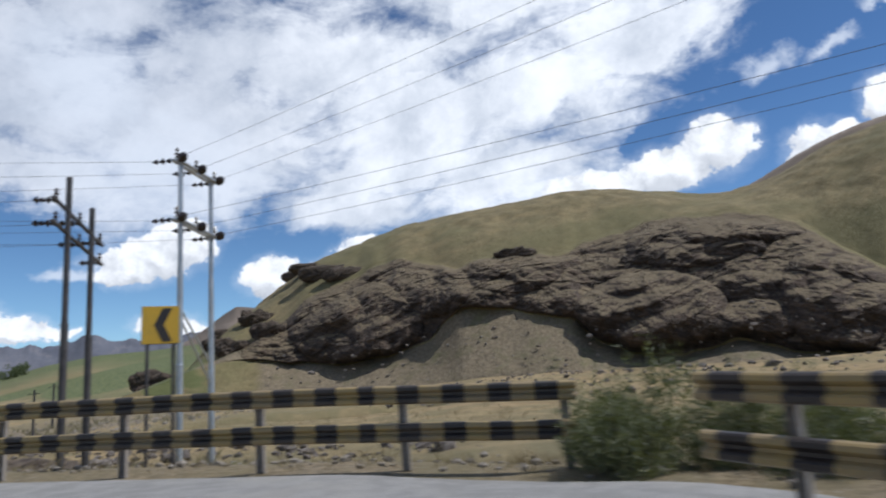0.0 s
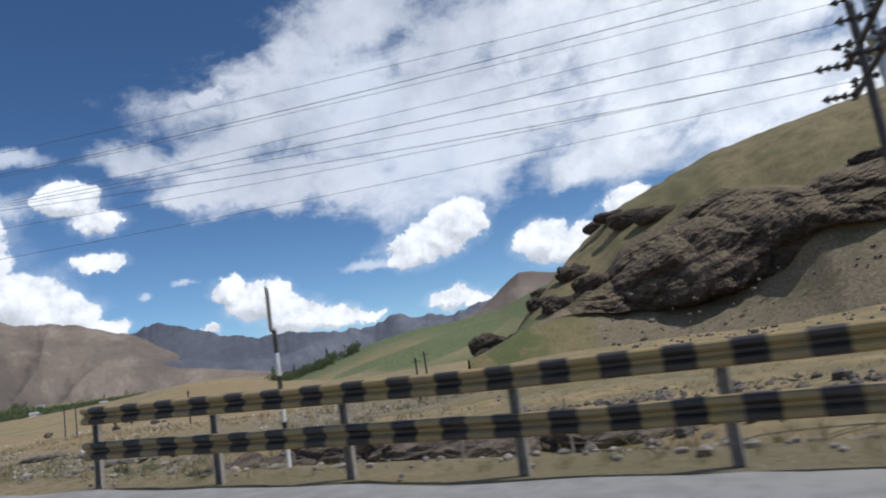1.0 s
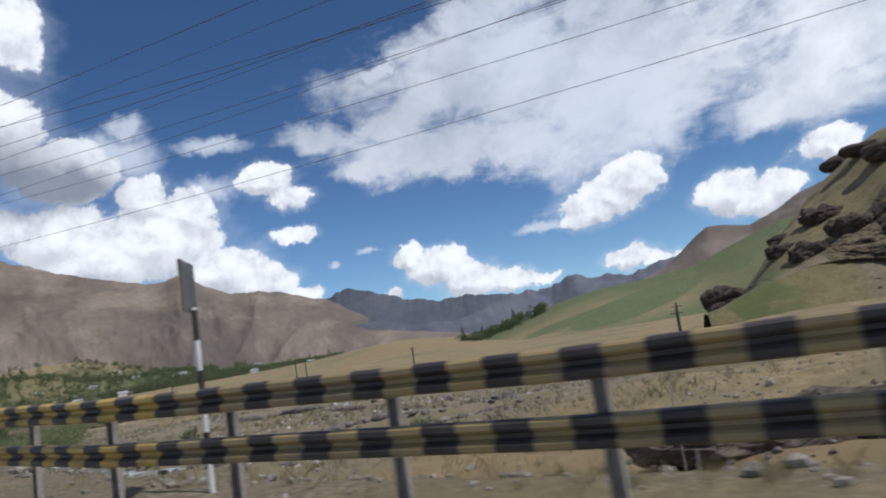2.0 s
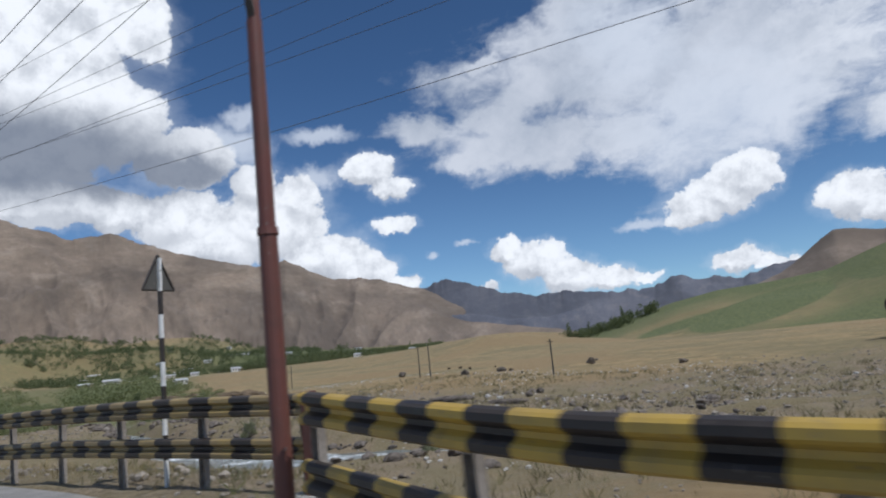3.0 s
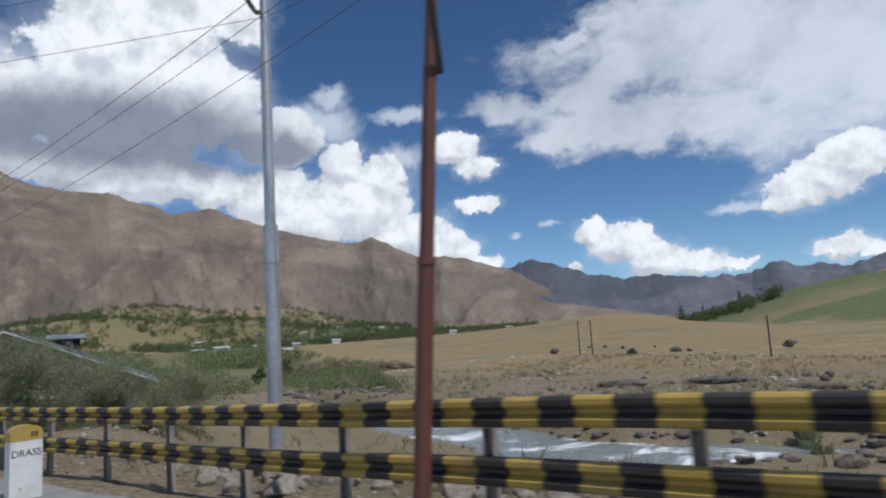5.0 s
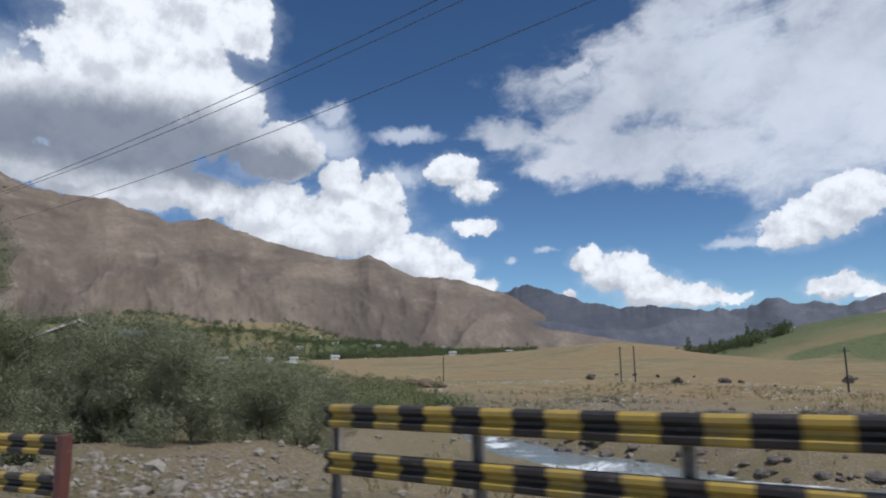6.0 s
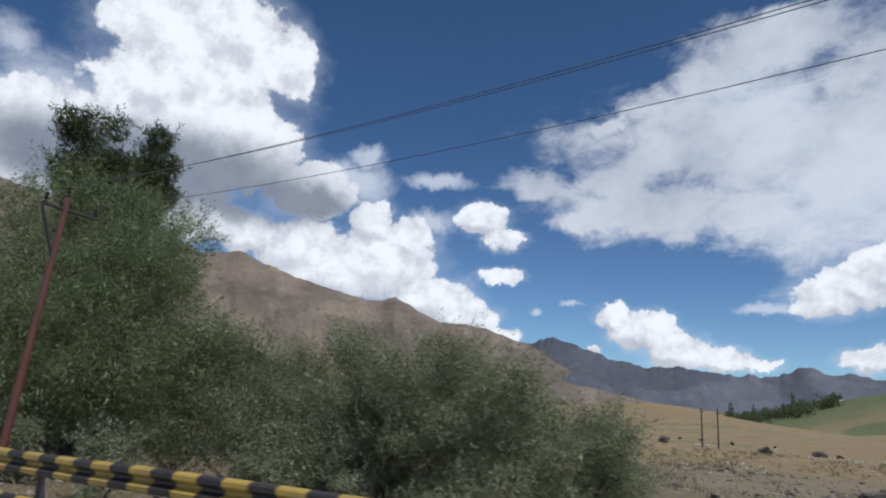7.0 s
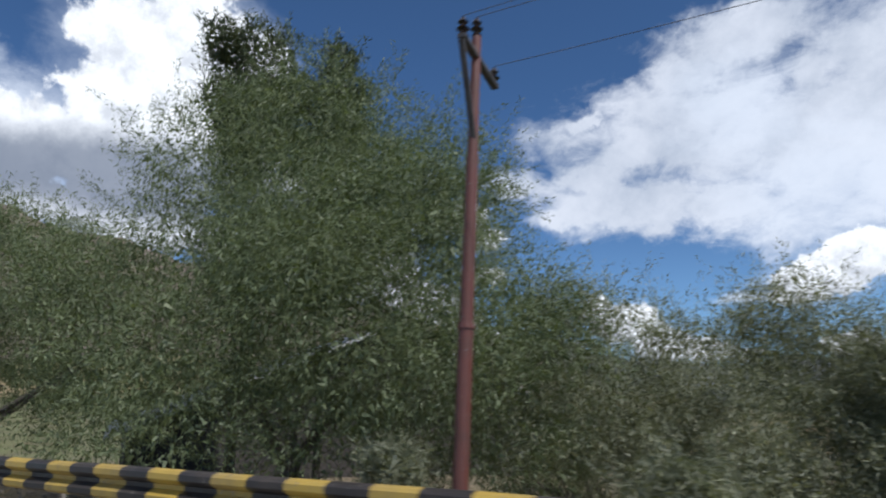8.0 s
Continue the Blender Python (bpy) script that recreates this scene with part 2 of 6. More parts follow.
def ground_material():
    """Dry grass, stones, green patches and bare verge, by land cover."""
    t = material("ground_cover", 0.95)
    wide, mid, fine = t.noise(t.where, 0.05, 5.0), t.noise(t.where, 0.6, 6.0, 0.6), t.noise(t.where, 7.0, 7.0, 0.7)
    straw = t.mix(t.ramp(t.math("ADD", t.math("MULTIPLY", mid, 0.6), t.math("MULTIPLY", fine, 0.4)), 0.35, 0.65), (0.2, 0.142, 0.066), (0.41, 0.302, 0.15))
    patch = t.noise(t.where, 0.17, 7.0, 0.62, 0.6)
    straw = t.mix(t.ramp(wide, 0.42, 0.62, 0.0, 0.8), straw, t.mix(mid, (0.2, 0.155, 0.08), (0.33, 0.25, 0.125)))
    straw = t.mix(t.ramp(patch, 0.46, 0.58, 0.0, 0.85), straw, t.mix(fine, (0.13, 0.106, 0.05), (0.255, 0.208, 0.1)))
    broad = t.noise(t.where, 0.012, 6.0, 0.6, 0.5)
    straw = t.mix(t.ramp(broad, 0.48, 0.6, 0.0, 0.85), straw, t.mix(mid, (0.19, 0.128, 0.06), (0.33, 0.235, 0.115)))
    straw = t.mix(t.ramp(broad, 0.4, 0.48, 0.6, 0.0), straw, t.mix(mid, (0.125, 0.11, 0.055), (0.21, 0.18, 0.09)))
    stone = t.mix(t.ramp(fine, 0.35, 0.68), (0.14, 0.108, 0.064), (0.33, 0.26, 0.17))
    stone = t.mix(t.ramp(patch, 0.42, 0.56, 0.0, 0.85), stone, t.mix(fine, (0.12, 0.1, 0.052), (0.265, 0.216, 0.118)))
    pebble = t.voronoi(t.where, 5.5)
    stone = t.mix(t.ramp(pebble, 0.12, 0.2, 0.55, 0.0), stone, (0.36, 0.33, 0.29))
    green = t.mix(t.ramp(mid, 0.35, 0.65), (0.062, 0.082, 0.028), (0.15, 0.165, 0.06))
    colour = t.mix(t.ramp(t.math("ADD", attribute(t, "stony"), t.math("MULTIPLY_ADD", mid, 0.7, -0.35)), 0.3, 0.7), straw, stone)
    colour = t.mix(t.ramp(t.math("ADD", attribute(t, "green"), t.math("MULTIPLY_ADD", mid, 0.5, -0.25)), 0.3, 0.7), colour, green)
    return finish(t, colour, t.math("ADD", t.math("MULTIPLY", fine, 0.7), mid), 0.16, 0.85)


def asphalt_material():
    t = material("worn_asphalt", 0.9)
    wide, mid, fine = t.noise(t.where, 0.35, 5.0), t.noise(t.where, 3.0, 5.0), t.noise(t.where, 90.0, 3.0, 0.7)
    colour = t.mix(t.ramp(mid, 0.35, 0.65), (0.24, 0.233, 0.22), (0.31, 0.3, 0.285))
    colour = t.mix(t.ramp(wide, 0.52, 0.66, 0.0, 0.7), colour, (0.34, 0.32, 0.285))
    colour = t.mix(t.ramp(fine, 0.4, 0.7, 0.0, 0.5), colour, (0.13, 0.128, 0.122))
    return finish(t, colour, fine, 0.006, 0.7)


def paint_material(name, colour, worn, amount=0.0):
    t = material(name, 0.5)
    grime, chips = t.noise(t.where, 2.4, 7.0, 0.65), t.noise(t.where, 17.0, 6.0, 0.6)
    c = t.mix(t.ramp(grime, 0.4 - amount, 0.72 - amount, 0.0, 0.75), colour, worn)
    c = t.mix(t.ramp(chips, 0.64, 0.7, 0.0, 0.8), c, (0.17, 0.15, 0.13))
    return finish(t, c, chips, 0.002, 0.4, t.ramp(grime, 0.3, 0.7, 0.36, 0.66))


def rock_material(name, dark, light, lichen, size=1.0):
    t = material(name, 0.93)
    tilt = t.nodes.new("ShaderNodeVectorRotate")
    tilt.rotation_type, tilt.inputs["Angle"].default_value = "Y_AXIS", radians(24)
    t.links.new(t.where, tilt.inputs["Vector"])
    band = t.vec("MULTIPLY", tilt.outputs[0], (0.22 * size, 0.3 * size, 1.7 * size))
    wide, fine = t.noise(band, 0.5, 8.0, 0.66, 0.8), t.noise(t.where, 2.6 * size, 8.0, 0.68)
    colour = t.mix(t.ramp(wide, 0.36, 0.64), dark, light)
    colour = t.mix(t.ramp(fine, 0.5, 0.72, 0.0, 0.8), colour, lichen)
    crack = t.voronoi(t.vec("ADD", band, t.vec("MULTIPLY", t.noise(t.where, 0.8, 4.0, 0.6, 0.0, True), (2.2, 2.2, 2.2))), 0.7, "DISTANCE_TO_EDGE")
    colour = t.mix(t.ramp(crack, 0.0, 0.06, 0.4, 0.0), colour, (0.04, 0.033, 0.028))
    return finish(t, colour, t.math("ADD", t.math("MULTIPLY", fine, 0.7), t.math("ADD", wide, t.ramp(crack, 0.0, 0.08, 0.0, 0.5))), 0.5 / size, 0.85)


def leaf_material(name, deep, pale, shine=0.55):
    t = material(name, shine)
    island = t.nodes.new("ShaderNodeNewGeometry").outputs["Random Per Island"]
    drift = t.ramp(t.noise(t.where, 1.1, 4.0, 0.6), 0.36, 0.64)
    colour = t.mix(t.ramp(t.math("ADD", t.math("MULTIPLY", island, 0.6), t.math("MULTIPLY", drift, 0.4)), 0.15, 0.9, smooth=False), deep, pale)
    t.shader.inputs["Transmission Weight"].default_value = 0.0
    m = finish(t, colour)
    glow = t.nodes.new("ShaderNodeBsdfTranslucent")
    t.links.new(t.mix(1.0, colour, (1.5, 1.6, 0.7), "MULTIPLY"), glow.inputs["Color"])
    both = t.nodes.new("ShaderNodeMixShader")
    both.inputs[0].default_value = 0.24
    t.links.new(t.shader.outputs[0], both.inputs[1])
    t.links.new(glow.outputs[0], both.inputs[2])
    t.links.new(both.outputs[0], t.nodes["Material Output"].inputs[0])
    return m


def mountain_material(name, low, high, scree, scale):
    t = material(name, 1.0)
    side = t.nodes.new("ShaderNodeAttribute")
    side.attribute_name = "mountainside"
    place = side.outputs["Vector"]
    wide, mid, fine = t.noise(place, scale, 6.0, 0.6, 0.4), t.noise(place, scale * 6, 8.0, 0.62), t.noise(place, scale * 30, 6.0, 0.65)
    colour = t.mix(t.ramp(t.math("ADD", t.math("MULTIPLY", wide, 0.6), t.math("MULTIPLY", mid, 0.4)), 0.36, 0.64), low, high)
    colour = t.mix(t.ramp(mid, 0.52, 0.66, 0.0, 0.8), colour, scree)
    # cloud shadows on the slopes, put into the colour as broad dark patches
    colour = t.mix(t.ramp(t.noise(place, scale * 1.1, 7.0, 0.58, 1.0), 0.5, 0.64, 0.0, 0.55), colour, tuple(c * 0.62 for c in low))
    colour = t.mix(t.ramp(fine, 0.4, 0.65, 0.0, 0.25), colour, tuple(c * 0.6 for c in low))
    # shade in the creases between spurs, painted as a darker base colour
    colour = t.mix(t.ramp(t.math("ADD", attribute(t, "gully_shade"), t.math("MULTIPLY_ADD", mid, 0.7, -0.35)), 0.35, 0.8, 0.0, 0.45), colour, tuple(c * 0.6 for c in low))
    return finish(t, colour, t.math("ADD", t.math("MULTIPLY", mid, 1.2), t.math("MULTIPLY", fine, 0.25)), 0.012 / scale, 0.35)


GROUND = ground_material()
ASPHALT = asphalt_material()
YELLOW = paint_material("weathered_yellow_paint", (0.47, 0.31, 0.055), (0.27, 0.2, 0.09))
OLD_YELLOW = paint_material("faded_yellow_paint", (0.32, 0.228, 0.085), (0.225, 0.172, 0.105), 0.06)
BLACK = paint_material("weathered_black_paint", (0.03, 0.023, 0.019), (0.068, 0.054, 0.043))
WHITE = paint_material("weathered_white_paint", (0.72, 0.72, 0.7), (0.5, 0.48, 0.44))
RED_OXIDE = paint_material("red_oxide_paint", (0.14, 0.049, 0.036), (0.085, 0.042, 0.033))
SIGN_YELLOW = paint_material("sign_yellow", (0.66, 0.39, 0.03), (0.45, 0.3, 0.06), -0.05)
SIGN_BACK = paint_material("dull_sheet_steel", (0.1, 0.096, 0.088), (0.07, 0.065, 0.06))
STEEL = two_scale("galvanised_steel", (0.36, 0.38, 0.4), (0.55, 0.57, 0.58), 1.0, 12.0, 0.45, 0.002, 0.3, 0.6)
DULL_STEEL = two_scale("dull_post_steel", (0.2, 0.172, 0.145), (0.4, 0.355, 0.31), 1.5, 14.0, 0.75, 0.002, 0.3, 0.0)
DARK_STEEL = two_scale("dark_pole_steel", (0.035, 0.033, 0.034), (0.085, 0.075, 0.07), 1.2, 10.0, 0.6, 0.002, 0.3)
CERAMIC = two_scale("brown_glazed_porcelain", (0.022, 0.016, 0.014), (0.05, 0.035, 0.03), 8.0, 30.0, 0.25, 0.001, 0.1)
WIRE = two_scale("dull_wire", (0.07, 0.07, 0.078), (0.12, 0.12, 0.13), 2.0, 20.0, 0.6, 0.001, 0.1)
ROCK = rock_material("dark_brown_rock", (0.045, 0.032, 0.023), (0.13, 0.094, 0.066), (0.19, 0.145, 0.1))
PALE_ROCK = rock_material("grey_brown_rock", (0.1, 0.083, 0.069), (0.235, 0.2, 0.17), (0.33, 0.295, 0.255), 3.0)
LEDGE_ROCK = rock_material("brown_ledge_rock", (0.07, 0.05, 0.037), (0.19, 0.145, 0.105), (0.26, 0.21, 0.155), 3.0)
STONE = two_scale("loose_stone", (0.15, 0.128, 0.1), (0.36, 0.32, 0.27), 1.2, 9.0, 0.9, 0.02, 0.6)
EARTH = two_scale("dark_bank_earth", (0.07, 0.05, 0.033), (0.19, 0.14, 0.09), 0.3, 1.6, 0.95, 0.2, 0.8)
WHITE_STONE = two_scale("bleached_stone", (0.36, 0.34, 0.31), (0.6, 0.58, 0.54), 1.0, 8.0, 0.9, 0.02, 0.5)
CONCRETE = two_scale("rough_concrete", (0.3, 0.29, 0.27), (0.5, 0.48, 0.45), 1.2, 14.0, 0.9, 0.006, 0.5)
GRASS = two_scale("dry_grass_blades", (0.16, 0.122, 0.058), (0.36, 0.285, 0.145), 0.5, 4.0, 0.8, 0.01, 0.2)
OLIVE_GRASS = two_scale("olive_weeds", (0.11, 0.105, 0.05), (0.27, 0.235, 0.12), 0.4, 4.0, 0.8, 0.01, 0.2)
GREEN_GRASS = two_scale("green_weeds", (0.07, 0.09, 0.03), (0.2, 0.2, 0.075), 0.5, 4.0, 0.8, 0.01, 0.2)
WILLOW = leaf_material("willow_leaves", (0.075, 0.1, 0.042), (0.215, 0.248, 0.13))
SHRUB = leaf_material("olive_shrub_leaves", (0.085, 0.098, 0.045), (0.21, 0.215, 0.115))
BUSHES = leaf_material("grey_green_leaves", (0.122, 0.13, 0.08), (0.325, 0.33, 0.222))
POPLAR = leaf_material("poplar_leaves", (0.026, 0.042, 0.017), (0.09, 0.105, 0.042))
FAR_LEAVES = leaf_material("valley_leaves", (0.058, 0.08, 0.037), (0.15, 0.17, 0.085), 0.9)
MEADOW_LEAVES = leaf_material("meadow_leaves", (0.1, 0.122, 0.056), (0.245, 0.262, 0.14), 0.9)
BARK = two_scale("grey_bark", (0.06, 0.05, 0.04), (0.16, 0.135, 0.11), 3.0, 22.0, 0.95, 0.02, 0.8)
WALL_PAINT = two_scale("whitewashed_wall", (0.55, 0.53, 0.49), (0.74, 0.72, 0.68), 0.6, 7.0, 0.9, 0.005, 0.3)
MUD_WALL = two_scale("mud_brick_wall", (0.2, 0.155, 0.11), (0.36, 0.29, 0.21), 0.7, 8.0, 0.95, 0.01, 0.4)
TIN_ROOF = two_scale("pale_tin_roof", (0.55, 0.57, 0.58), (0.78, 0.79, 0.79), 0.8, 6.0, 0.4, 0.004, 0.3, 0.3)
BLUE_ROOF = two_scale("blue_grey_tin_roof", (0.12, 0.15, 0.19), (0.24, 0.27, 0.31), 0.6, 6.0, 0.45, 0.004, 0.3, 0.2)
DARK_WOOD = two_scale("dark_boards", (0.03, 0.028, 0.026), (0.075, 0.065, 0.058), 1.2, 12.0, 0.85, 0.006, 0.5)
GLASS = two_scale("window_glass", (0.02, 0.024, 0.028), (0.05, 0.055, 0.06), 1.0, 5.0, 0.08, 0.001, 0.05)
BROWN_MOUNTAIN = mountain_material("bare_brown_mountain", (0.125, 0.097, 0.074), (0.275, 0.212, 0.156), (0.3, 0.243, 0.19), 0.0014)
# the blue-grey tint puts the haze of distance into the base colour
HAZY_MOUNTAIN = mountain_material("haze_tinted_mountain", (0.085, 0.092, 0.118), (0.14, 0.142, 0.165), (0.165, 0.16, 0.172), 0.0030)


def water_material():
    t = material("glacier_river", 0.12)
    ripple, foam = t.noise(t.vec("MULTIPLY", t.where, (0.8, 2.0, 1.0)), 1.6, 6.0, 0.6), t.noise(t.where, 0.16, 8.0, 0.66, 0.8)
    colour = t.mix(t.ramp(foam, 0.53, 0.62), (0.2, 0.222, 0.212), (0.8, 0.83, 0.84))
    return finish(t, colour, t.math("ADD", ripple, foam), 0.12, 0.7, t.ramp(foam, 0.5, 0.62, 0.22, 0.8))


WATER = water_material()


# ---- building helpers ----
def mesh_object(name, verts, faces, mats, parent=None, label="", smooth=True, index=None):
    me = bpy.data.meshes.new(name)
    if isinstance(verts, np.ndarray) and isinstance(faces, np.ndarray):
        count, sides = faces.shape
        me.vertices.add(len(verts))
        me.vertices.foreach_set("co", verts.astype(np.float32).ravel())
        me.loops.add(count * sides)
        me.loops.foreach_set("vertex_index", faces.astype(np.int32).ravel())
        me.polygons.add(count)
        me.polygons.foreach_set("loop_start", np.arange(0, count * sides, sides, dtype=np.int32))
        me.update(calc_edges=True)
    else:
        me.from_pydata(verts, [], faces)
    for m in mats if isinstance(mats, (list, tuple)) else [mats]:
        me.materials.append(m)
    if index is not None:
        me.polygons.foreach_set("material_index", np.asarray(index, np.int32))
    me.polygons.foreach_set("use_smooth", np.full(len(me.polygons), smooth))
    me.update()
    ob = new(name, me)
    if parent is not None:
        ob.parent = parent
    if label:
        tagged(ob, label)
    return ob


def part(name, bm, mat, parent, label="", smooth=False):
    me = bpy.data.meshes.new(name)
    bm.normal_update()
    bm.to_mesh(me)
    bm.free()
    for m in mat if isinstance(mat, (list, tuple)) else [mat]:
        me.materials.append(m)
    me.polygons.foreach_set("use_smooth", np.full(len(me.polygons), smooth))
    ob = new(name, me)
    if parent is not None:
        ob.parent = parent
    if label:
        tagged(ob, label)
    return ob


def box(bm, lo, hi, bevel=0.0, m=None):
    out = bmesh.ops.create_cube(bm, size=1.0)["verts"]
    size, mid = [b - a for a, b in zip(lo, hi)], [(a + b) / 2 for a, b in zip(lo, hi)]
    for v in out:
        v.co = Vector([c * s + o for c, s, o in zip(v.co, size, mid)])
    if bevel:
        edges = list({e for v in out for e in v.link_edges})
        out = list({v for f in bmesh.ops.bevel(bm, geom=edges, offset=bevel, segments=1, affect="EDGES")["faces"] for v in f.verts} | {v for v in out if v.is_valid})
    if m is not None:
        bmesh.ops.transform(bm, matrix=m, verts=[v for v in out if v.is_valid])
    return bm


def tube(bm, a, b, r0, r1, sides=12, cap=True):
    a, b = Vector(a), Vector(b)
    turn = (b - a).to_track_quat("Z", "Y").to_matrix().to_4x4()
    out = bmesh.ops.create_cone(bm, cap_ends=cap, segments=sides, radius1=r0, radius2=r1, depth=(b - a).length)["verts"]
    bmesh.ops.transform(bm, matrix=Matrix.Translation((a + b) / 2) @ turn, verts=out)
    return bm


def holder(name, place, label, category, group="", kind=""):
    ob = new(name)
    ob.location = place
    ob.empty_display_size = 0.2
    return tagged(ob, label, category, group, kind)


def curve_through(points, step):
    """Points every step metres along a smooth line through the given ones."""
    p = np.array(points, float)
    p = np.vstack([2 * p[0] - p[1], p, 2 * p[-1] - p[-2]])
    fine = []
    for i in range(1, len(p) - 2):
        for u in np.linspace(0, 1, 24, endpoint=False):
            a, b, c, d = p[i - 1 : i + 3]
            fine.append(0.5 * (2 * b + (c - a) * u + (2 * a - 5 * b + 4 * c - d) * u**2 + (3 * b - a - 3 * c + d) * u**3))
    fine = np.array(fine + [p[-2]])
    run = np.r_[0, np.cumsum(np.linalg.norm(np.diff(fine[:, :2], axis=0), axis=1))]
    at = np.linspace(0, run[-1], max(2, int(round(run[-1] / step)) + 1))
    return np.stack([np.interp(at, run, fine[:, k]) for k in range(fine.shape[1])], 1)


def lumps(seed, scale, p):
    """Smooth pseudo-random relief, about -1 to 1, over rows of x, y or x, y, z."""
    rng = np.random.RandomState(seed)
    out = np.zeros(len(p))
    for k in range(5):
        w = rng.normal(size=(6, p.shape[1])) * scale * 2.0**k
        ph = rng.uniform(0, 6.28, 6)
        out += np.sin(p @ w.T + ph).sum(1) / 6 * 0.55**k * 1.6
    return out


# ---- lie of the land ----
# tops of the safety rails, run by run
RAILS = [
    [(6.5, 2.2, 1.3), (4.2, 3.8, 1.34), (2.2, 5.6, 1.38), (1.0, 6.92, 1.42)],
    [(-0.2, 9.8, 1.33), (-5, 9.62, 1.44), (-10, 9.6, 1.46), (-14, 9.55, 1.48), (-16.5, 9.3, 1.52), (-18.7, 8.95, 1.6), (-21, 8.6, 1.68), (-23.2, 8.1, 1.77)],
    [(-25.65, 7.1, 1.97), (-27.8, 6.4, 1.98), (-30.5, 5.35, 2.05), (-33.2, 4.3, 2.13), (-35.2, 3.75, 2.2), (-38, 3.0, 2.28), (-40.95, 2.66, 2.41)],
    [(-43.6, 3.65, 2.28), (-44.6, 3.1, 2.3), (-46, 2.3, 2.33), (-48.3, 1.3, 2.31), (-52, -0.2, 2.21), (-54.5, -1.3, 2.17), (-57.3, -2.45, 2.13), (-61, -4.1, 2.05), (-65, -6.05, 1.9), (-68.5, -7.6, 1.78), (-72.3, -9.65, 1.72), (-75.1, -11.1, 1.68)],
    [(-77.7, -14.0, 1.24), (-80.5, -16.1, 1.2), (-84, -18.5, 1.17), (-88, -21.25, 1.13), (-92, -24.0, 1.1), (-97, -27.2, 1.05), (-104, -31.4, 1.0)],
]
RAIL_DROP = 1.2
EDGE = curve_through([(30, -12, 0), (16, -5, 0), (6.5, 2.0, 0), (2, 7.5, 0), (-3, 9.4, 0), (-14, 9.4, 0), (-23.2, 8.0, 0), (-33, 4.3, 0), (-40, 2.5, 0), (-46, 1.9, 0), (-57, -2.6, 0), (-68, -7.5, 0), (-76, -12.2, 0), (-84, -18.5, 0), (-97, -27.2, 0), (-112, -36, 0), (-135, -48, 0)], 0.5)[:, :2]
# heights of road and verge: under the rails, and along the lane
LANE = [(0, 0, 0.0), (-6, 1.8, 0.0), (-12.3, 2.6, 0.15), (-18.2, 2.6, 0.4), (-24.2, 2.2, 0.58), (-32, 1.1, 0.92), (-39, 0, 1.18), (-46, -2.9, 1.27), (-53.4, -6.2, 1.15), (-60, -9.6, 0.9), (-67, -13.5, 0.64), (-72, -16.6, 0.55), (-79, -20.8, 0.3), (-87, -25, 0.0)]
LEVELS = np.array([(x, y, z - RAIL_DROP) for run in RAILS for x, y, z in run] + LANE + [(20, -8, 0.05), (30, -14, 0.0), (-112, -36, -0.25), (-135, -48, -0.4), (-100, -33, -0.15)])
# the valley: x, y, height
VALLEY = np.array([
    (20, 30, -0.8), (0, 20, -0.7), (-12, 18.5, -1.0), (-25, 22, -1.7), (0, 60, -1.5), (-40, 40, -2.6), (-40, 80, -2.2), (0, 100, 0.0), (60, 90, 1.0), (-60, 110, -1.0),
    (-118, 101, -3.7), (-132, 83, -3.8), (-183, 84, -3.6), (-254, 76, -5.0), (-100, 60, -4.4), (-75, 52, -4.2), (-125, 40, -4.8), (-160, 40, -4.9), (-200, 20, -4.5), (-110, -12, -0.8), (-60, 13, -4.6), (-74, 4, -5.2), (-84, -1, -5.0), (-95, 2, -5.0), (-50, 16, -3.9), (-91, -11, -0.6), (-99, -9, -1.4), (-68, 22, -4.4), (-78, 14, -4.7)])
VALLEY = np.vstack([VALLEY, np.array([
    (-570, 405, 9), (-540, 520, 2), (-400, 380, -2), (-965, 121, -4), (-830, 140, 0), (-1300, 150, 50), (-1500, 600, 22), (-1250, 350, 26), (-1200, -60, 60), (-1480, 250, 76), (-1450, 30, 88), (-1020, 260, 0), (-1100, 500, 8), (-1050, 60, 4), (-300, 250, -3), (-500, -60, 2), (-200, -60, 2), (-700, 800, -4), (-450, 120, -6), (-350, 0, -5),
    (60, -60, 2), (-60, -60, 3), (-1000, -300, 30), (2000, 500, 5), (0, 3000, -5), (-3000, 2000, 0), (0, -3000, 150), (2500, -2500, 150), (-4000, 0, 60)])])
RIVER = curve_through([(-20, 78, 0), (-50, 58, 0), (-68, 43, 0), (-80, 29, 0), (-90, 20.5, 0), (-104, 16.5, 0), (-116, 15.6, 0), (-138, 14.5, 0), (-175, 4, 0), (-230, -20, 0)], 2.0)[:, :2]
RIVER_LEVEL = -5.5


def spread(points, x, y, power):
    """Heights between given ones, weighted by nearness."""
    top, under = np.zeros(len(x)), np.zeros(len(x))
    for px, py, pz in points:
        w = 1.0 / ((x - px) ** 2 + (y - py) ** 2 + 0.6) ** power
        top, under = top + w * pz, under + w
    return top / under


def to_line(line, x, y):
    """Distance to a line, and which side: positive on the right of its run."""
    best, side = np.full(len(x), 1e9), np.zeros(len(x))
    for (ax, ay), (bx, by) in zip(line[:-1], line[1:]):
        dx, dy = bx - ax, by - ay
        u = np.clip(((x - ax) * dx + (y - ay) * dy) / (dx * dx + dy * dy), 0, 1)
        d = np.hypot(x - ax - u * dx, y - ay - u * dy)
        cross = (x - ax) * dy - (y - ay) * dx
        near = d < best
        best, side = np.where(near, d, best), np.where(near, np.sign(cross), side)
    return best, side


def smooth(a, b, v):
    u = np.clip((v - a) / (b - a), 0, 1)
    return u * u * (3 - 2 * u)


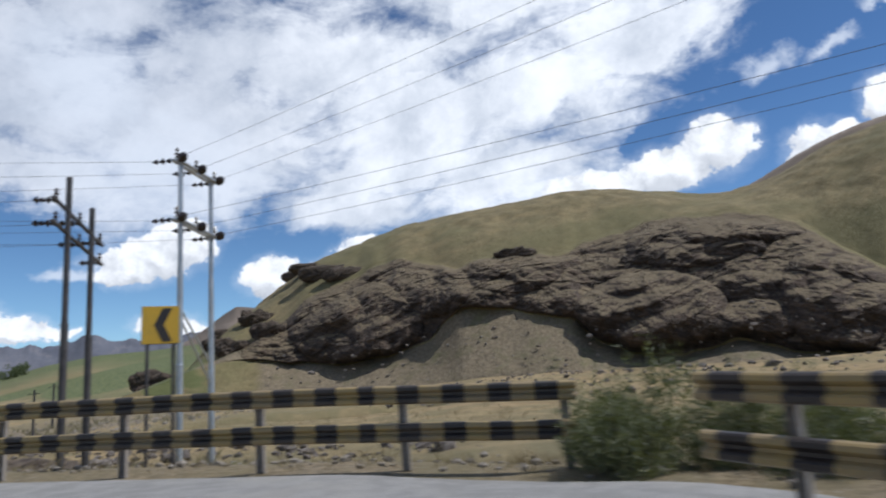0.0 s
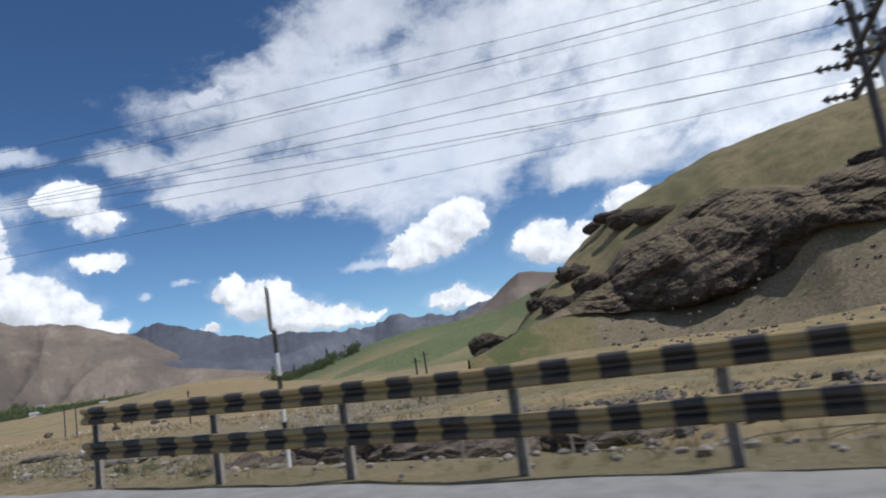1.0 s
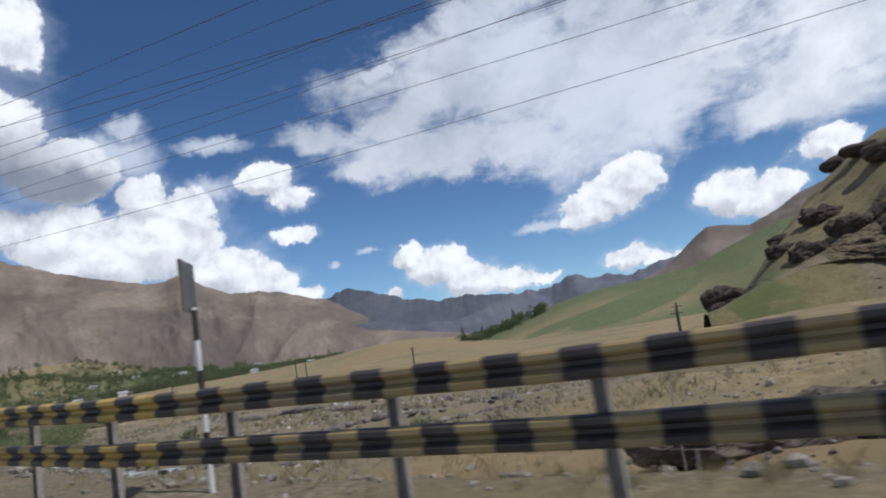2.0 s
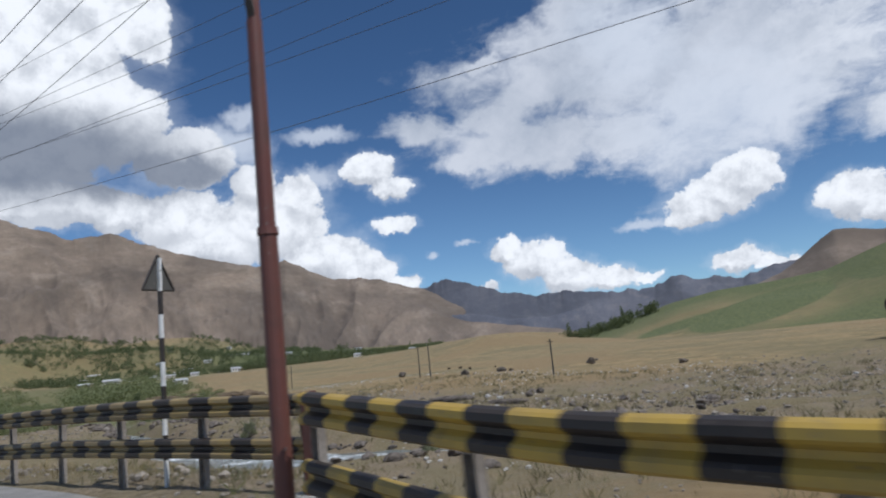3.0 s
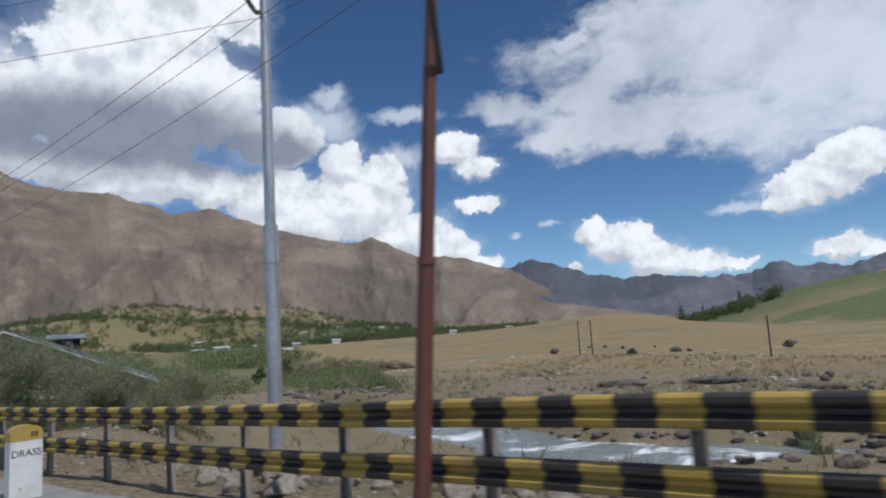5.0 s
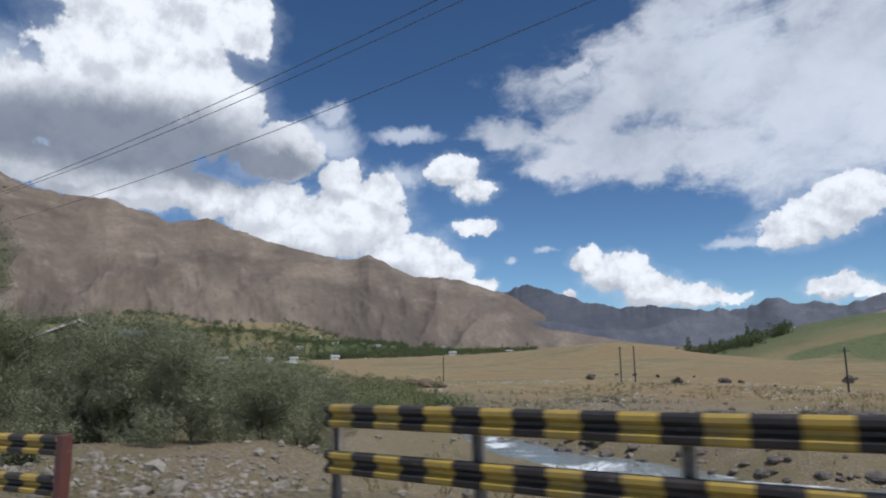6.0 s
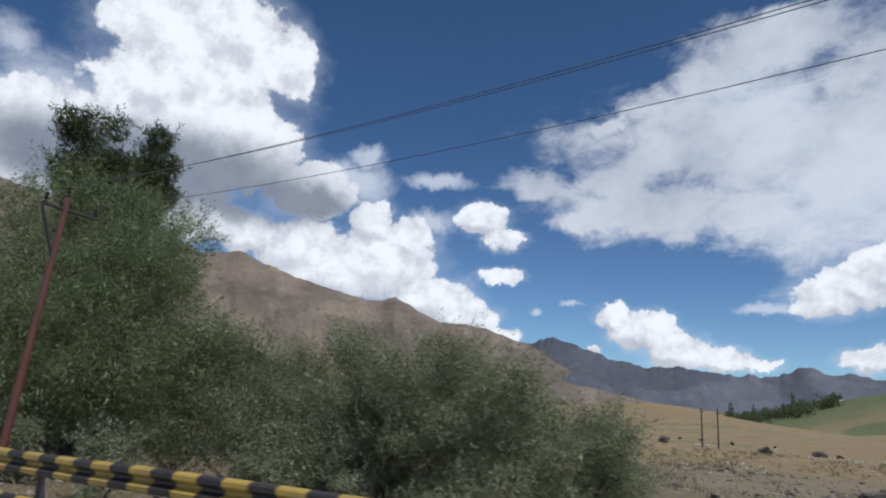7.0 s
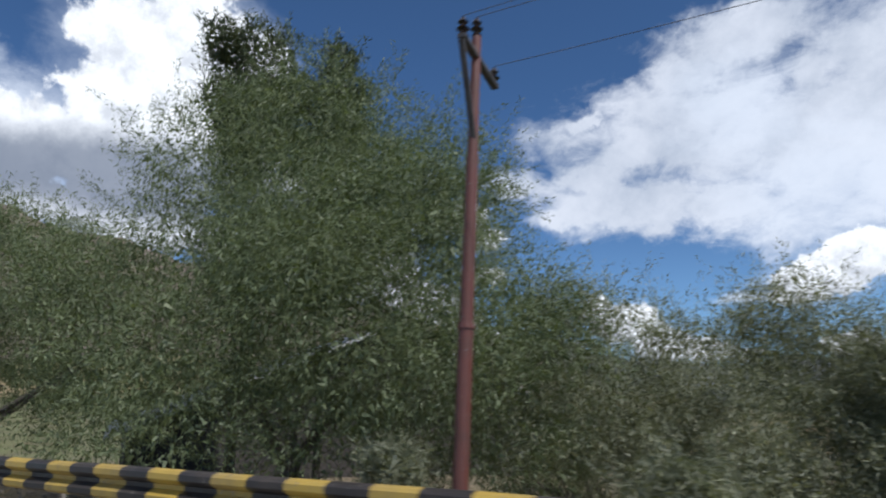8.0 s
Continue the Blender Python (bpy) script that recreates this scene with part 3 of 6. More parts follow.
def land(x, y, bumps=True):
    """The height of the ground, its distance outside the road's edge and from the river."""
    x, y = np.asarray(x, float), np.asarray(y, float)
    out = np.full(len(x), 400.0)
    near = (x > -260) & (x < 160) & (y > -160) & (y < 160)
    d, side = to_line(EDGE[::2], x[near], y[near])
    out[near] = d * side
    out[~near & (y < 0.5 * x + 20)] = -400
    road = spread(LEVELS, x, y, 1.6)
    valley = spread(VALLEY, x, y, 1.5)
    wide = 7.0 + 7.0 * smooth(-28, -46, x)
    stream = np.full(len(x), 400.0)
    stream[near] = to_line(RIVER, x[near], y[near])[0]
    pool = smooth(-79, -86, x) * smooth(-134, -124, x)
    half = 1.3 + (3.4 + 0.7 * np.sin(x * 0.4)) * pool
    cut = (1 - smooth(half * 0.6, half + 3.0 + pool, stream))
    p = np.stack([x, y], 1)
    if bumps:
        valley = valley + lumps(3, 0.09, p) * (0.22 + 0.3 * smooth(60, 30, stream)) * smooth(4, 20, out) + lumps(5, 0.6, p) * 0.1 * smooth(0.5, 5, out)
    valley = valley + 11.0 * np.exp(-(((x + 450) * 0.79 - (y - 305) * 0.61) / 110) ** 2 - (((x + 450) * 0.61 + (y - 305) * 0.79) / 52) ** 2)
    valley = valley * (1 - cut) + (RIVER_LEVEL - 0.7) * cut
    z = np.where(out < 0, road, road + (valley - road) * smooth(0.7, wide, out))
    behind = smooth(-10, -40, out)
    z = z * (1 - behind) + (spread(VALLEY, x, y, 1.5) + 1.0) * behind
    return z, out, stream


def ground_z(x, y):
    return float(land([x], [y])[0][0])


def graded(lo, hi, step, far):
    """Coordinates dense between lo and hi that widen towards far on both sides."""
    mid = np.arange(lo, hi + step / 2, step)
    grow = step * np.cumsum(1.09 ** np.arange(1, 200))
    grow = grow[grow < far]
    return np.r_[(lo - grow)[::-1], mid, hi + grow]


def build_ground():
    gx, gy = graded(-128, 14, 0.62, 4700), graded(-36, 62, 0.62, 4700)
    x, y = [g.ravel() for g in np.meshgrid(gx, gy)]
    z, out, stream = land(x, y)
    n, m = len(gx), len(gy)
    at = np.arange(n * m).reshape(m, n)
    faces = np.stack([at[:-1, :-1], at[:-1, 1:], at[1:, 1:], at[1:, :-1]], -1).reshape(-1, 4)
    z = np.where((out < 0.2) & (out > -11), z - 0.05, z)
    ob = mesh_object("ground", np.stack([x, y, z], 1), faces, GROUND)
    far = np.hypot(x + 45, y)
    stony = (0.5 + 0.35 * smooth(-26, -36, x)) * (1 - smooth(3, 12, out)) * (out > -12) + 0.66 * (1 - smooth(22, 75, stream)) * smooth(-45, -62, x) + 0.2 * smooth(30, 60, far) * (1 - smooth(90, 130, far))
    angle = np.degrees(np.arctan2(-(x + 45), y))
    green = 0.55 * smooth(75, 80, angle) * smooth(70, 115, far) * (1 - smooth(600, 1000, far)) + 0.46 * smooth(56, 66, angle) * smooth(930, 1000, far) * (1 - smooth(1350, 1500, far)) + 0.3 * smooth(250, 400, far) * (1 - smooth(50, 62, np.abs(angle - 20)))
    green = green + 0.45 * smooth(-16, -20, x) * smooth(-36, -29, x) * smooth(0.8, 3, out) * (1 - smooth(12, 22, out))
    stony = stony + 0.5 * (1 - smooth(4, 14, np.hypot(x + 96, y + 6) - 14))
    for name, values in (("stony", stony), ("green", green)):
        ob.data.attributes.new(name, "FLOAT", "POINT").data.foreach_set("value", np.clip(values, 0, 1).astype(np.float32))
    tagged(ob, "dry grassy valley floor with stones and a dirt embankment", "ground", kind="structure")


def build_road():
    rows = []
    line = EDGE
    run = np.gradient(line, axis=0)
    run /= np.linalg.norm(run, axis=1)[:, None]
    left = np.stack([-run[:, 1], run[:, 0]], 1) * -1
    # the road lies on the inner side of its outer edge
    probe = line + left
    if land(probe[:, 0], probe[:, 1], False)[1].mean() > 0:
        left = -left
    across = np.r_[0.0, 0.25, np.linspace(0.8, 11.0, 14)]
    rough = lumps(9, 0.8, line) * 0.16
    pts = np.concatenate([line + left * (0.12 + w + (rough[:, None] if w < 0.5 else 0)) for w in across])
    z = land(pts[:, 0], pts[:, 1], False)[0] + 0.02
    z[: len(line)] -= 0.1
    n, m = len(line), len(across)
    at = np.arange(n * m).reshape(m, n)
    faces = np.stack([at[:-1, :-1], at[1:, :-1], at[1:, 1:], at[:-1, 1:]], -1).reshape(-1, 4)
    ob = mesh_object("road", np.c_[pts, z], faces, ASPHALT)
    tagged(ob, "worn pale grey asphalt road with crumbling edge", "road", kind="structure")


def build_river():
    line = RIVER
    run = np.gradient(line, axis=0)
    run /= np.linalg.norm(run, axis=1)[:, None]
    side = np.stack([-run[:, 1], run[:, 0]], 1)
    across = np.linspace(-8.5, 8.5, 14)
    pts = np.concatenate([line + side * w for w in across])
    z = RIVER_LEVEL + 0.1 * lumps(12, 0.9, pts)
    n, m = len(line), len(across)
    at = np.arange(n * m).reshape(m, n)
    faces = np.stack([at[:-1, :-1], at[1:, :-1], at[1:, 1:], at[:-1, 1:]], -1).reshape(-1, 4)
    tagged(mesh_object("river", np.c_[pts, z], faces, WATER), "pale grey mountain river with white rapids", "river", kind="structure")


build_ground()
build_road()
build_river()


# ---- mountains and hills ----
# crest lines seen from the road: degrees to the left of +y, degrees up
BROWN_CREST = [(125, 9), (112, 12.5), (104, 14.5), (98.4, 13.4), (96.2, 12.5), (93.5, 12.25), (91.4, 12.3), (89, 11.5), (86.6, 10.7), (85.3, 11), (84, 11.3), (81.4, 10.2), (77.4, 9.1), (73.2, 8.15), (71.8, 8.2), (70.95, 8.6), (69, 7.6), (67.1, 6.7), (64.2, 6.6), (60, 5.35), (56, 3.4), (52, 2.0), (47, 0.8), (42, 0.2)]
FAR_CREST = [(66, 4.0), (62, 4.9), (60, 5.2), (58, 5.85), (56.6, 5.6), (55.5, 5.35), (52.6, 4.15), (50, 3.7), (47.7, 3.85), (43.9, 3.35), (40.6, 3.35), (38.5, 4.1), (36.7, 3.6), (34, 3.3), (32.5, 3.7), (30, 4.2), (27, 4.6), (20, 4.5), (10, 4.0), (0, 4.0)]
RIGHT_CREST = [(37, 1.2), (34, 2.2), (31, 3.3), (29.5, 4.3), (28.1, 5.35), (27.1, 5.95), (25.8, 5.8), (24, 5.45), (21.8, 6.25), (20.3, 7.1), (15, 8.5), (5, 9.5), (-5, 10.5), (-14.4, 11.9), (-16.5, 12.8), (-19, 14), (-21.3, 14.8), (-23.4, 15.3), (-30, 16), (-45, 14), (-60, 9)]


def massif(name, crest, near, far, foot, mat, label, seed, relief, steps=0.12, rings=60, centre=(-45.0, 0.0), curve=1.35, eye=2.4, crag=0.1):
    """A mountain side that climbs from its foot to a given crest line, with spurs and gullies."""
    c = np.array(sorted(crest))
    yaw = np.arange(c[0, 0], c[-1, 0], steps)
    up = np.interp(yaw, c[:, 0], c[:, 1])
    ragged = np.array([noise.fractal(Vector((w * 0.55, seed, 0.0)), 0.7, 2.2, 6) for w in yaw]) * crag
    tall = np.tan(np.radians(up)) * far + eye
    tooth = np.tan(np.radians(up + ragged)) * far + eye - tall
    u = np.r_[np.linspace(0, 1, rings), np.linspace(1.04, 1.25, 5)]
    A, U = np.meshgrid(np.radians(yaw), u)
    H = np.meshgrid(tall, u)[0]
    R = near + (far - near) * U
    x, y = centre[0] - np.sin(A) * R, centre[1] + np.cos(A) * R
    rise = np.where(U <= 1, np.clip(U, 0, 1) ** curve, 1 - (U - 1) * 2.2)
    carve = np.zeros(A.shape)
    for j, row in enumerate(u):
        for i, w in enumerate(yaw):
            side = noise.noise(Vector((w * 0.09, row * 1.6, seed))) * 2.2
            spur = noise.noise(Vector((w * 0.085 + row * 0.8 + side * 0.6, row * 0.8, seed + 3.1)))
            q = Vector((w * 0.24, row * 1.7 - w * 0.05, seed))
            carve[j, i] = 0.4 - 1.2 * abs(spur) + 0.2 * noise.ridged_multi_fractal(q, 0.95, 2.1, 5, 1.0, 2.0)
    carve -= carve.mean()
    z = foot + (H - foot) * rise + tooth[None, :] * np.clip(U, 0, 1) ** 7 + np.minimum(tall.mean(), H * 0.8) * relief * carve * np.sin(np.pi * np.clip(U, 0, 1)) ** 0.7
    n, m = len(yaw), len(u)
    at = np.arange(n * m).reshape(m, n)
    faces = np.stack([at[:-1, :-1], at[1:, :-1], at[1:, 1:], at[:-1, 1:]], -1).reshape(-1, 4)
    ob = mesh_object(name, np.stack([x.ravel(), y.ravel(), z.ravel()], 1), faces[:, ::-1], mat)
    # mask for the shade painted into the carved hollows
    ob.data.attributes.new("gully_shade", "FLOAT", "POINT").data.foreach_set("value", np.clip(0.35 - carve, 0, 1).ravel().astype(np.float32))
    wall = np.stack([A.ravel() * (near + far) / 2, z.ravel() * 0.9, 0 * z.ravel()], 1)
    ob.data.attributes.new("mountainside", "FLOAT_VECTOR", "POINT").data.foreach_set("vector", wall.astype(np.float32).ravel())
    return tagged(ob, label, "mountain", kind="structure")


massif("mountain_far", FAR_CREST, 2600, 4700, 0, HAZY_MOUNTAIN, "distant jagged mountain range, haze painted as a blue-grey tint", 40, 0.22, 0.1, crag=0.3)
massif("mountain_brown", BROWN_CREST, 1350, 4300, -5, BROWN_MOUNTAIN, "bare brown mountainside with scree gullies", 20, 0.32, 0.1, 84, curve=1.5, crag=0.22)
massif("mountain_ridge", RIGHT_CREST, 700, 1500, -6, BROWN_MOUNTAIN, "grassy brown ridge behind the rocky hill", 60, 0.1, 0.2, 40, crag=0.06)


# ---- safety rails ----
# height above the beam's lower edge, and depth towards the road
BEAM = [(0.0, 0.012), (0.012, 0.055), (0.03, 0.078), (0.072, 0.082), (0.092, 0.06), (0.118, 0.012), (0.152, 0.012), (0.178, 0.06), (0.198, 0.082), (0.24, 0.078), (0.258, 0.055), (0.27, 0.012)]


def toward_road(line):
    run = np.gradient(line[:, :2], axis=0)
    run /= np.linalg.norm(run, axis=1)[:, None]
    return np.stack([-run[:, 1], run[:, 0]], 1), run


def beam_mesh(line, drop, stripe, phase, yellow, dents, fresh):
    """A pressed steel beam along a line, painted in black and yellow stripes, with a thickness of its own."""
    out, run = toward_road(line)
    wave = lumps(dents, 0.9, line[:, :2]) * 0.012
    verts, faces, index = [], [], []
    ring = [(h, d) for h, d in BEAM] + [(h, d - 0.006) for h, d in BEAM[::-1]]
    for (x, y, z), (ox, oy), w in zip(line, out, wave):
        for h, d in ring:
            verts.append((x + ox * (d + w), y + oy * (d + w), z - drop - 0.27 + h + w * 0.6))
    k = len(ring)
    dist = np.r_[0, np.cumsum(np.linalg.norm(np.diff(line[:, :2], axis=0), axis=1))]
    for i in range(len(line) - 1):
        dark = int(((dist[i] + dist[i + 1]) / 2 + phase) / stripe) % 2
        for j in range(k):
            faces.append((i * k + j, (i + 1) * k + j, (i + 1) * k + (j + 1) % k, i * k + (j + 1) % k))
            index.append(1 if dark else 2 if dist[i] > fresh else 0)
    n = len(BEAM)
    for end in (0, (len(line) - 1) * k):
        for j in range(n - 1):
            faces.append((end + j, end + j + 1, end + k - 2 - j, end + k - 1 - j))
            index.append(0)
    return verts, faces, [yellow[0], BLACK, yellow[1]], index


def post_mesh(height):
    """A channel-section post with its spacer block, the beam side towards +y."""
    bm = bmesh.new()
    box(bm, (-0.06, -0.075, -0.35), (0.06, -0.068, height))
    box(bm, (-0.06, -0.068, -0.35), (-0.053, 0.0, height))
    box(bm, (0.053, -0.068, -0.35), (0.06, 0.0, height))
    for top in (height - 0.02, height - 0.55):
        box(bm, (-0.05, -0.012, top - 0.24), (0.05, -0.002, top - 0.02), 0.003)
    me = bpy.data.meshes.new("post")
    bm.to_mesh(me)
    bm.free()
    me.materials.append(DULL_STEEL)
    return me


def guardrail(run, stripe, phase, yellow, label, spacing=2.25, end_plate=False, seed=1, lead=0.2, fresh=0.0, spread_out=0.0):
    segment = stripe / 4
    line = curve_through(run, segment)
    x0, y0, z0 = line[0]
    rail = holder("guardrail", (x0, y0, z0 - RAIL_DROP), label, "guardrail", "guardrails along the road")
    here = line - np.array([x0, y0, z0 - RAIL_DROP])
    for drop in (0.0, 0.53):
        verts, faces, mats, index = beam_mesh(here + np.array([0, 0, 0]), drop, stripe, phase, yellow, seed + int(drop * 10), fresh)
        mesh_object("beam", verts, faces, mats, rail, smooth=False, index=index)
    out, along = toward_road(line)
    dist = np.r_[0, np.cumsum(np.linalg.norm(np.diff(line[:, :2], axis=0), axis=1))]
    me = POST
    count = max(2, int(round((dist[-1] - 2 * lead) / spacing)) + 1)
    share = np.linspace(0, 1, count)
    rng = np.random.RandomState(seed)
    for d in lead + (dist[-1] - 2 * lead) * ((1 - spread_out) * share + spread_out * share ** 2):
        i = int(np.argmin(np.abs(dist - d)))
        px, py, pz = here[i]
        post = new("post", me)
        post.parent = rail
        turn = math.degrees(math.atan2(out[i][1], out[i][0])) - 90
        post.matrix_local = pose(px - out[i][0] * 0.025, py - out[i][1] * 0.025, pz - 1.25, rng.uniform(-1.5, 1.5), rng.uniform(-1.5, 1.5), turn)
    if end_plate:
        turn = math.degrees(math.atan2(out[0][1], out[0][0])) - 90
        bm = bmesh.new()
        box(bm, (-0.01, -0.13, -0.35), (0.13, 0.02, 1.3), 0.008)
        box(bm, (0.0, 0.02, 0.35), (0.012, 0.1, 1.28), 0.003)
        plate = part("end_post", bm, RED_OXIDE, rail, "red-brown painted end post")
        plate.matrix_local = pose(*(here[0] - np.array([0, 0, 1.28])), 0, 0, turn + 180)
        bm = bmesh.new()
        box(bm, (-0.22, -0.3, -0.3), (0.3, 0.25, 0.1), 0.04)
        part("footing", bm, CONCRETE, rail, "grey concrete footing").matrix_local = pose(*(here[0] - np.array([0, 0, 1.28])), 0, 0, turn)
    return rail


POST = post_mesh(1.22)
OLD = "double-beam steel guardrail in faded yellow and black stripes"
NEW = "double-beam steel guardrail in bright yellow and black stripes"
guardrail(RAILS[0], 0.36, 0.1, [OLD_YELLOW] * 2, OLD + ", flared end", seed=3, lead=0.9)
guardrail(RAILS[1], 0.33, 0.12, [OLD_YELLOW] * 2, OLD + " beside the road", seed=5)
guardrail(RAILS[2], 0.34, 0.4, [OLD_YELLOW, YELLOW], OLD + ", half repainted", 2.08, True, 7, 0.05, 6.8)
guardrail(RAILS[3], 0.36, 0.2, [OLD_YELLOW, YELLOW], NEW + " along the bend", 1.91, True, 9, 0.1, 12.5, 0.08)
guardrail(RAILS[4], 0.36, 0.3, [YELLOW] * 2, NEW + " beside the willows", end_plate=True, seed=11)


# ---- poles and wires ----
def stack_insulator(bm, a, b, big=0.085, sheds=4):
    """A string of porcelain sheds between two points."""
    a, b = Vector(a), Vector(b)
    tube(bm, a, b, 0.022, 0.022, 8)
    for k in range(sheds):
        p, q = a.lerp(b, (k + 0.25) / sheds), a.lerp(b, (k + 0.8) / sheds)
        tube(bm, p, q, big * (0.8 + 0.2 * (k % 2)), big * 0.35, 10)


def stepped_pole(parent, lengths, radii, mat, name="pole"):
    z, first = -0.6, None
    for h, r in zip(lengths, radii):
        section = part(name if first is None else "pole_section", tube(bmesh.new(), (0, 0, z), (0, 0, h), r, r * 0.96, 14), mat, parent if first is None else first)
        first = first or section
        part("collar", tube(bmesh.new(), (0, 0, h - 0.05), (0, 0, h + 0.03), r * 1.12, r * 0.9, 14), mat, first)
        z = h
    return first


def cross_arm(parent, a, b, mat=DARK_STEEL, size=0.05, name="crossarm"):
    a, b = Vector(a), Vector(b)
    bm = bmesh.new()
    length = (b - a).length
    box(bm, (-size, -size * 0.6, -length / 2), (size, size * 0.6, length / 2), 0.006)
    m = Matrix.Translation((a + b) / 2) @ (b - a).to_track_quat("Z", "Y").to_matrix().to_4x4()
    bmesh.ops.transform(bm, matrix=m, verts=bm.verts)
    return part(name, bm, mat, parent)


def insulator(parent, a, b, big=0.085, sheds=4):
    bm = bmesh.new()
    stack_insulator(bm, a, b, big, sheds)
    return part("insulator", bm, CERAMIC, parent, "dark brown porcelain insulator")


def wire(a, b, sag=0.25, radius=0.0055, label="thin overhead power wire"):
    a, b = Vector(a), Vector(b)
    cu = bpy.data.curves.new("power_wire", "CURVE")
    cu.dimensions, cu.bevel_depth, cu.bevel_resolution = "3D", radius, 0
    sp = cu.splines.new("POLY")
    sp.points.add(28)
    for k, pt in enumerate(sp.points):
        u = k / 28
        p = a.lerp(b, u)
        pt.co = (p.x, p.y, p.z - sag * 4 * u * (1 - u), 1)
    cu.materials.append(WIRE)
    return tagged(new("power_wire", cu), label, "wire", "overhead wires")


def steel_h_pole():
    """Two tall galvanised poles tied by two levels of crossarms with strain insulators."""
    a, b = Vector((-12.0, 18.55, -1.0)), Vector((-11.9, 20.15, -1.2))
    h = holder("double_steel_pole", a, "twin galvanised steel power pole with two tiers of insulators", "power pole", "power poles")
    o = Vector((0, 0, 0))
    d = b - a
    for base, tops in ((o, (3.2, 6.1, 9.75)), (d, (3.2, 6.1, 9.6))):
        p = stepped_pole(h, tops, (0.105, 0.09, 0.075), STEEL, "steel_pole")
        p.location = base
    ends = []
    for z in (9.5, 7.6):
        mid = (o + d) / 2
        way = d.normalized()
        cross_arm(h, mid - way * 1.1 + Vector((0.1, 0, z)), mid + way * 1.1 + Vector((0.1, 0, z)), STEEL, 0.06)
        cross_arm(h, mid - way * 1.1 + Vector((-0.1, 0, z)), mid + way * 1.1 + Vector((-0.1, 0, z)), STEEL, 0.06)
        for s in (-1.0, 0.0, 1.0):
            p = mid + way * s + Vector((0, 0, z))
            for sx, name in ((-1, "l"), (1, "r")):
                q = p + Vector((0.16 * sx, -0.03, 0))
                insulator(h, q, q + (Vector((0.36, -0.36, 0.02)) if sx > 0 else Vector((-0.6, -0.12, -0.02))), 0.15 if sx > 0 else 0.11, 3)
            insulator(h, p + Vector((0, 0, 0.04)), p + Vector((0, 0, 0.42)), 0.085, 3)
            ends.append(a + p)
    for s, z in ((0.0, 4.6), (0.35, 4.9)):
        cross_arm(h, o + Vector((0, 0, z)), d + Vector((0, 0, z - 1.9 + s)), STEEL, 0.03, "brace")
    return ends


def dark_h_pole():
    a, b = Vector((-11.8, 13.64, -0.25)), Vector((-12.3, 15.05, -0.45))
    h = holder("double_dark_pole", a, "twin dark steel power pole with a slanting crossarm", "power pole", "power poles")
    d = b - a
    for base, top, lean in ((Vector(), 6.9, 0.0), (d, 6.7, 0.0)):
        p = stepped_pole(h, (3.4, top), (0.085, 0.07), DARK_STEEL, "dark_pole")
        p.location = base
    way = d.normalized()
    ends = []
    for z, tilt in ((6.1, -0.12), (5.55, -0.1)):
        lo, hi = Vector((0, 0, z)) - way * 0.9, d + Vector((0, 0, z + tilt)) + way * 0.8
        cross_arm(h, lo, hi, size=0.045)
        for u in (0.06, 0.5, 0.94):
            p = lo.lerp(hi, u)
            insulator(h, p, p + Vector((-0.5, -0.14, 0.02)), 0.085)
            insulator(h, p + Vector((0, 0, 0.03)), p + Vector((0, 0, 0.28)), 0.07, 3)
            ends.append(a + p)
    return ends


def v_arm_pole():
    """A slender galvanised pole with three pairs of upswept arms."""
    a = Vector((-67.5, -5.7, ground_z(-67.5, -5.7)))
    h = holder("steel_pole_with_arms", a, "tall galvanised pole with three pairs of upswept insulator arms", "power pole", "power poles")
    top = 10.36 - a.z
    for lo, hi, r0, r1 in ((-0.6 + a.z, 3.9, 0.115, 0.11), (3.9, 4.52, 0.12, 0.118), (4.5, 7.4, 0.09, 0.085), (7.38, 9.64, 0.075, 0.07)):
        part("pole_section", tube(bmesh.new(), (0, 0, lo - a.z), (0, 0, hi - a.z), r0, r1, 14), STEEL, h)
    bm = bmesh.new()
    tube(bm, (0, 0, 9.62 - a.z), (0, 0, top), 0.074, 0.07, 14)
    part("pole_top", bm, RED_OXIDE, h, "red-painted pole top")
    side = Vector((-0.25, 0.97, 0))
    ends = []
    for z in (10.28, 9.3, 8.1):
        for s, out, rise in ((-1, 0.44, 0.36), (1, 0.52, 0.16)):
            p = Vector((0, 0, z - a.z))
            q = p + side * s * 0.16
            e = p + side * s * out + Vector((0, 0, rise))
            if z > 8.5 or s < 0:
                cross_arm(h, p, q, DARK_STEEL, 0.04, "arm")
                cross_arm(h, q, e, DARK_STEEL, 0.04, "arm")
                part("pin", tube(bmesh.new(), e - Vector((0, 0, 0.08)), e + Vector((0, 0, 0.16)), 0.014, 0.014, 8), STEEL, h)
                insulator(h, e + Vector((0, 0, 0.14)), e + Vector((0, 0, 0.4)), 0.1, 3)
                ends.append(a + e + Vector((0, 0, 0.4)))
    ends.append(a + Vector((0.1, 0, 8.0 - a.z)))
    return ends


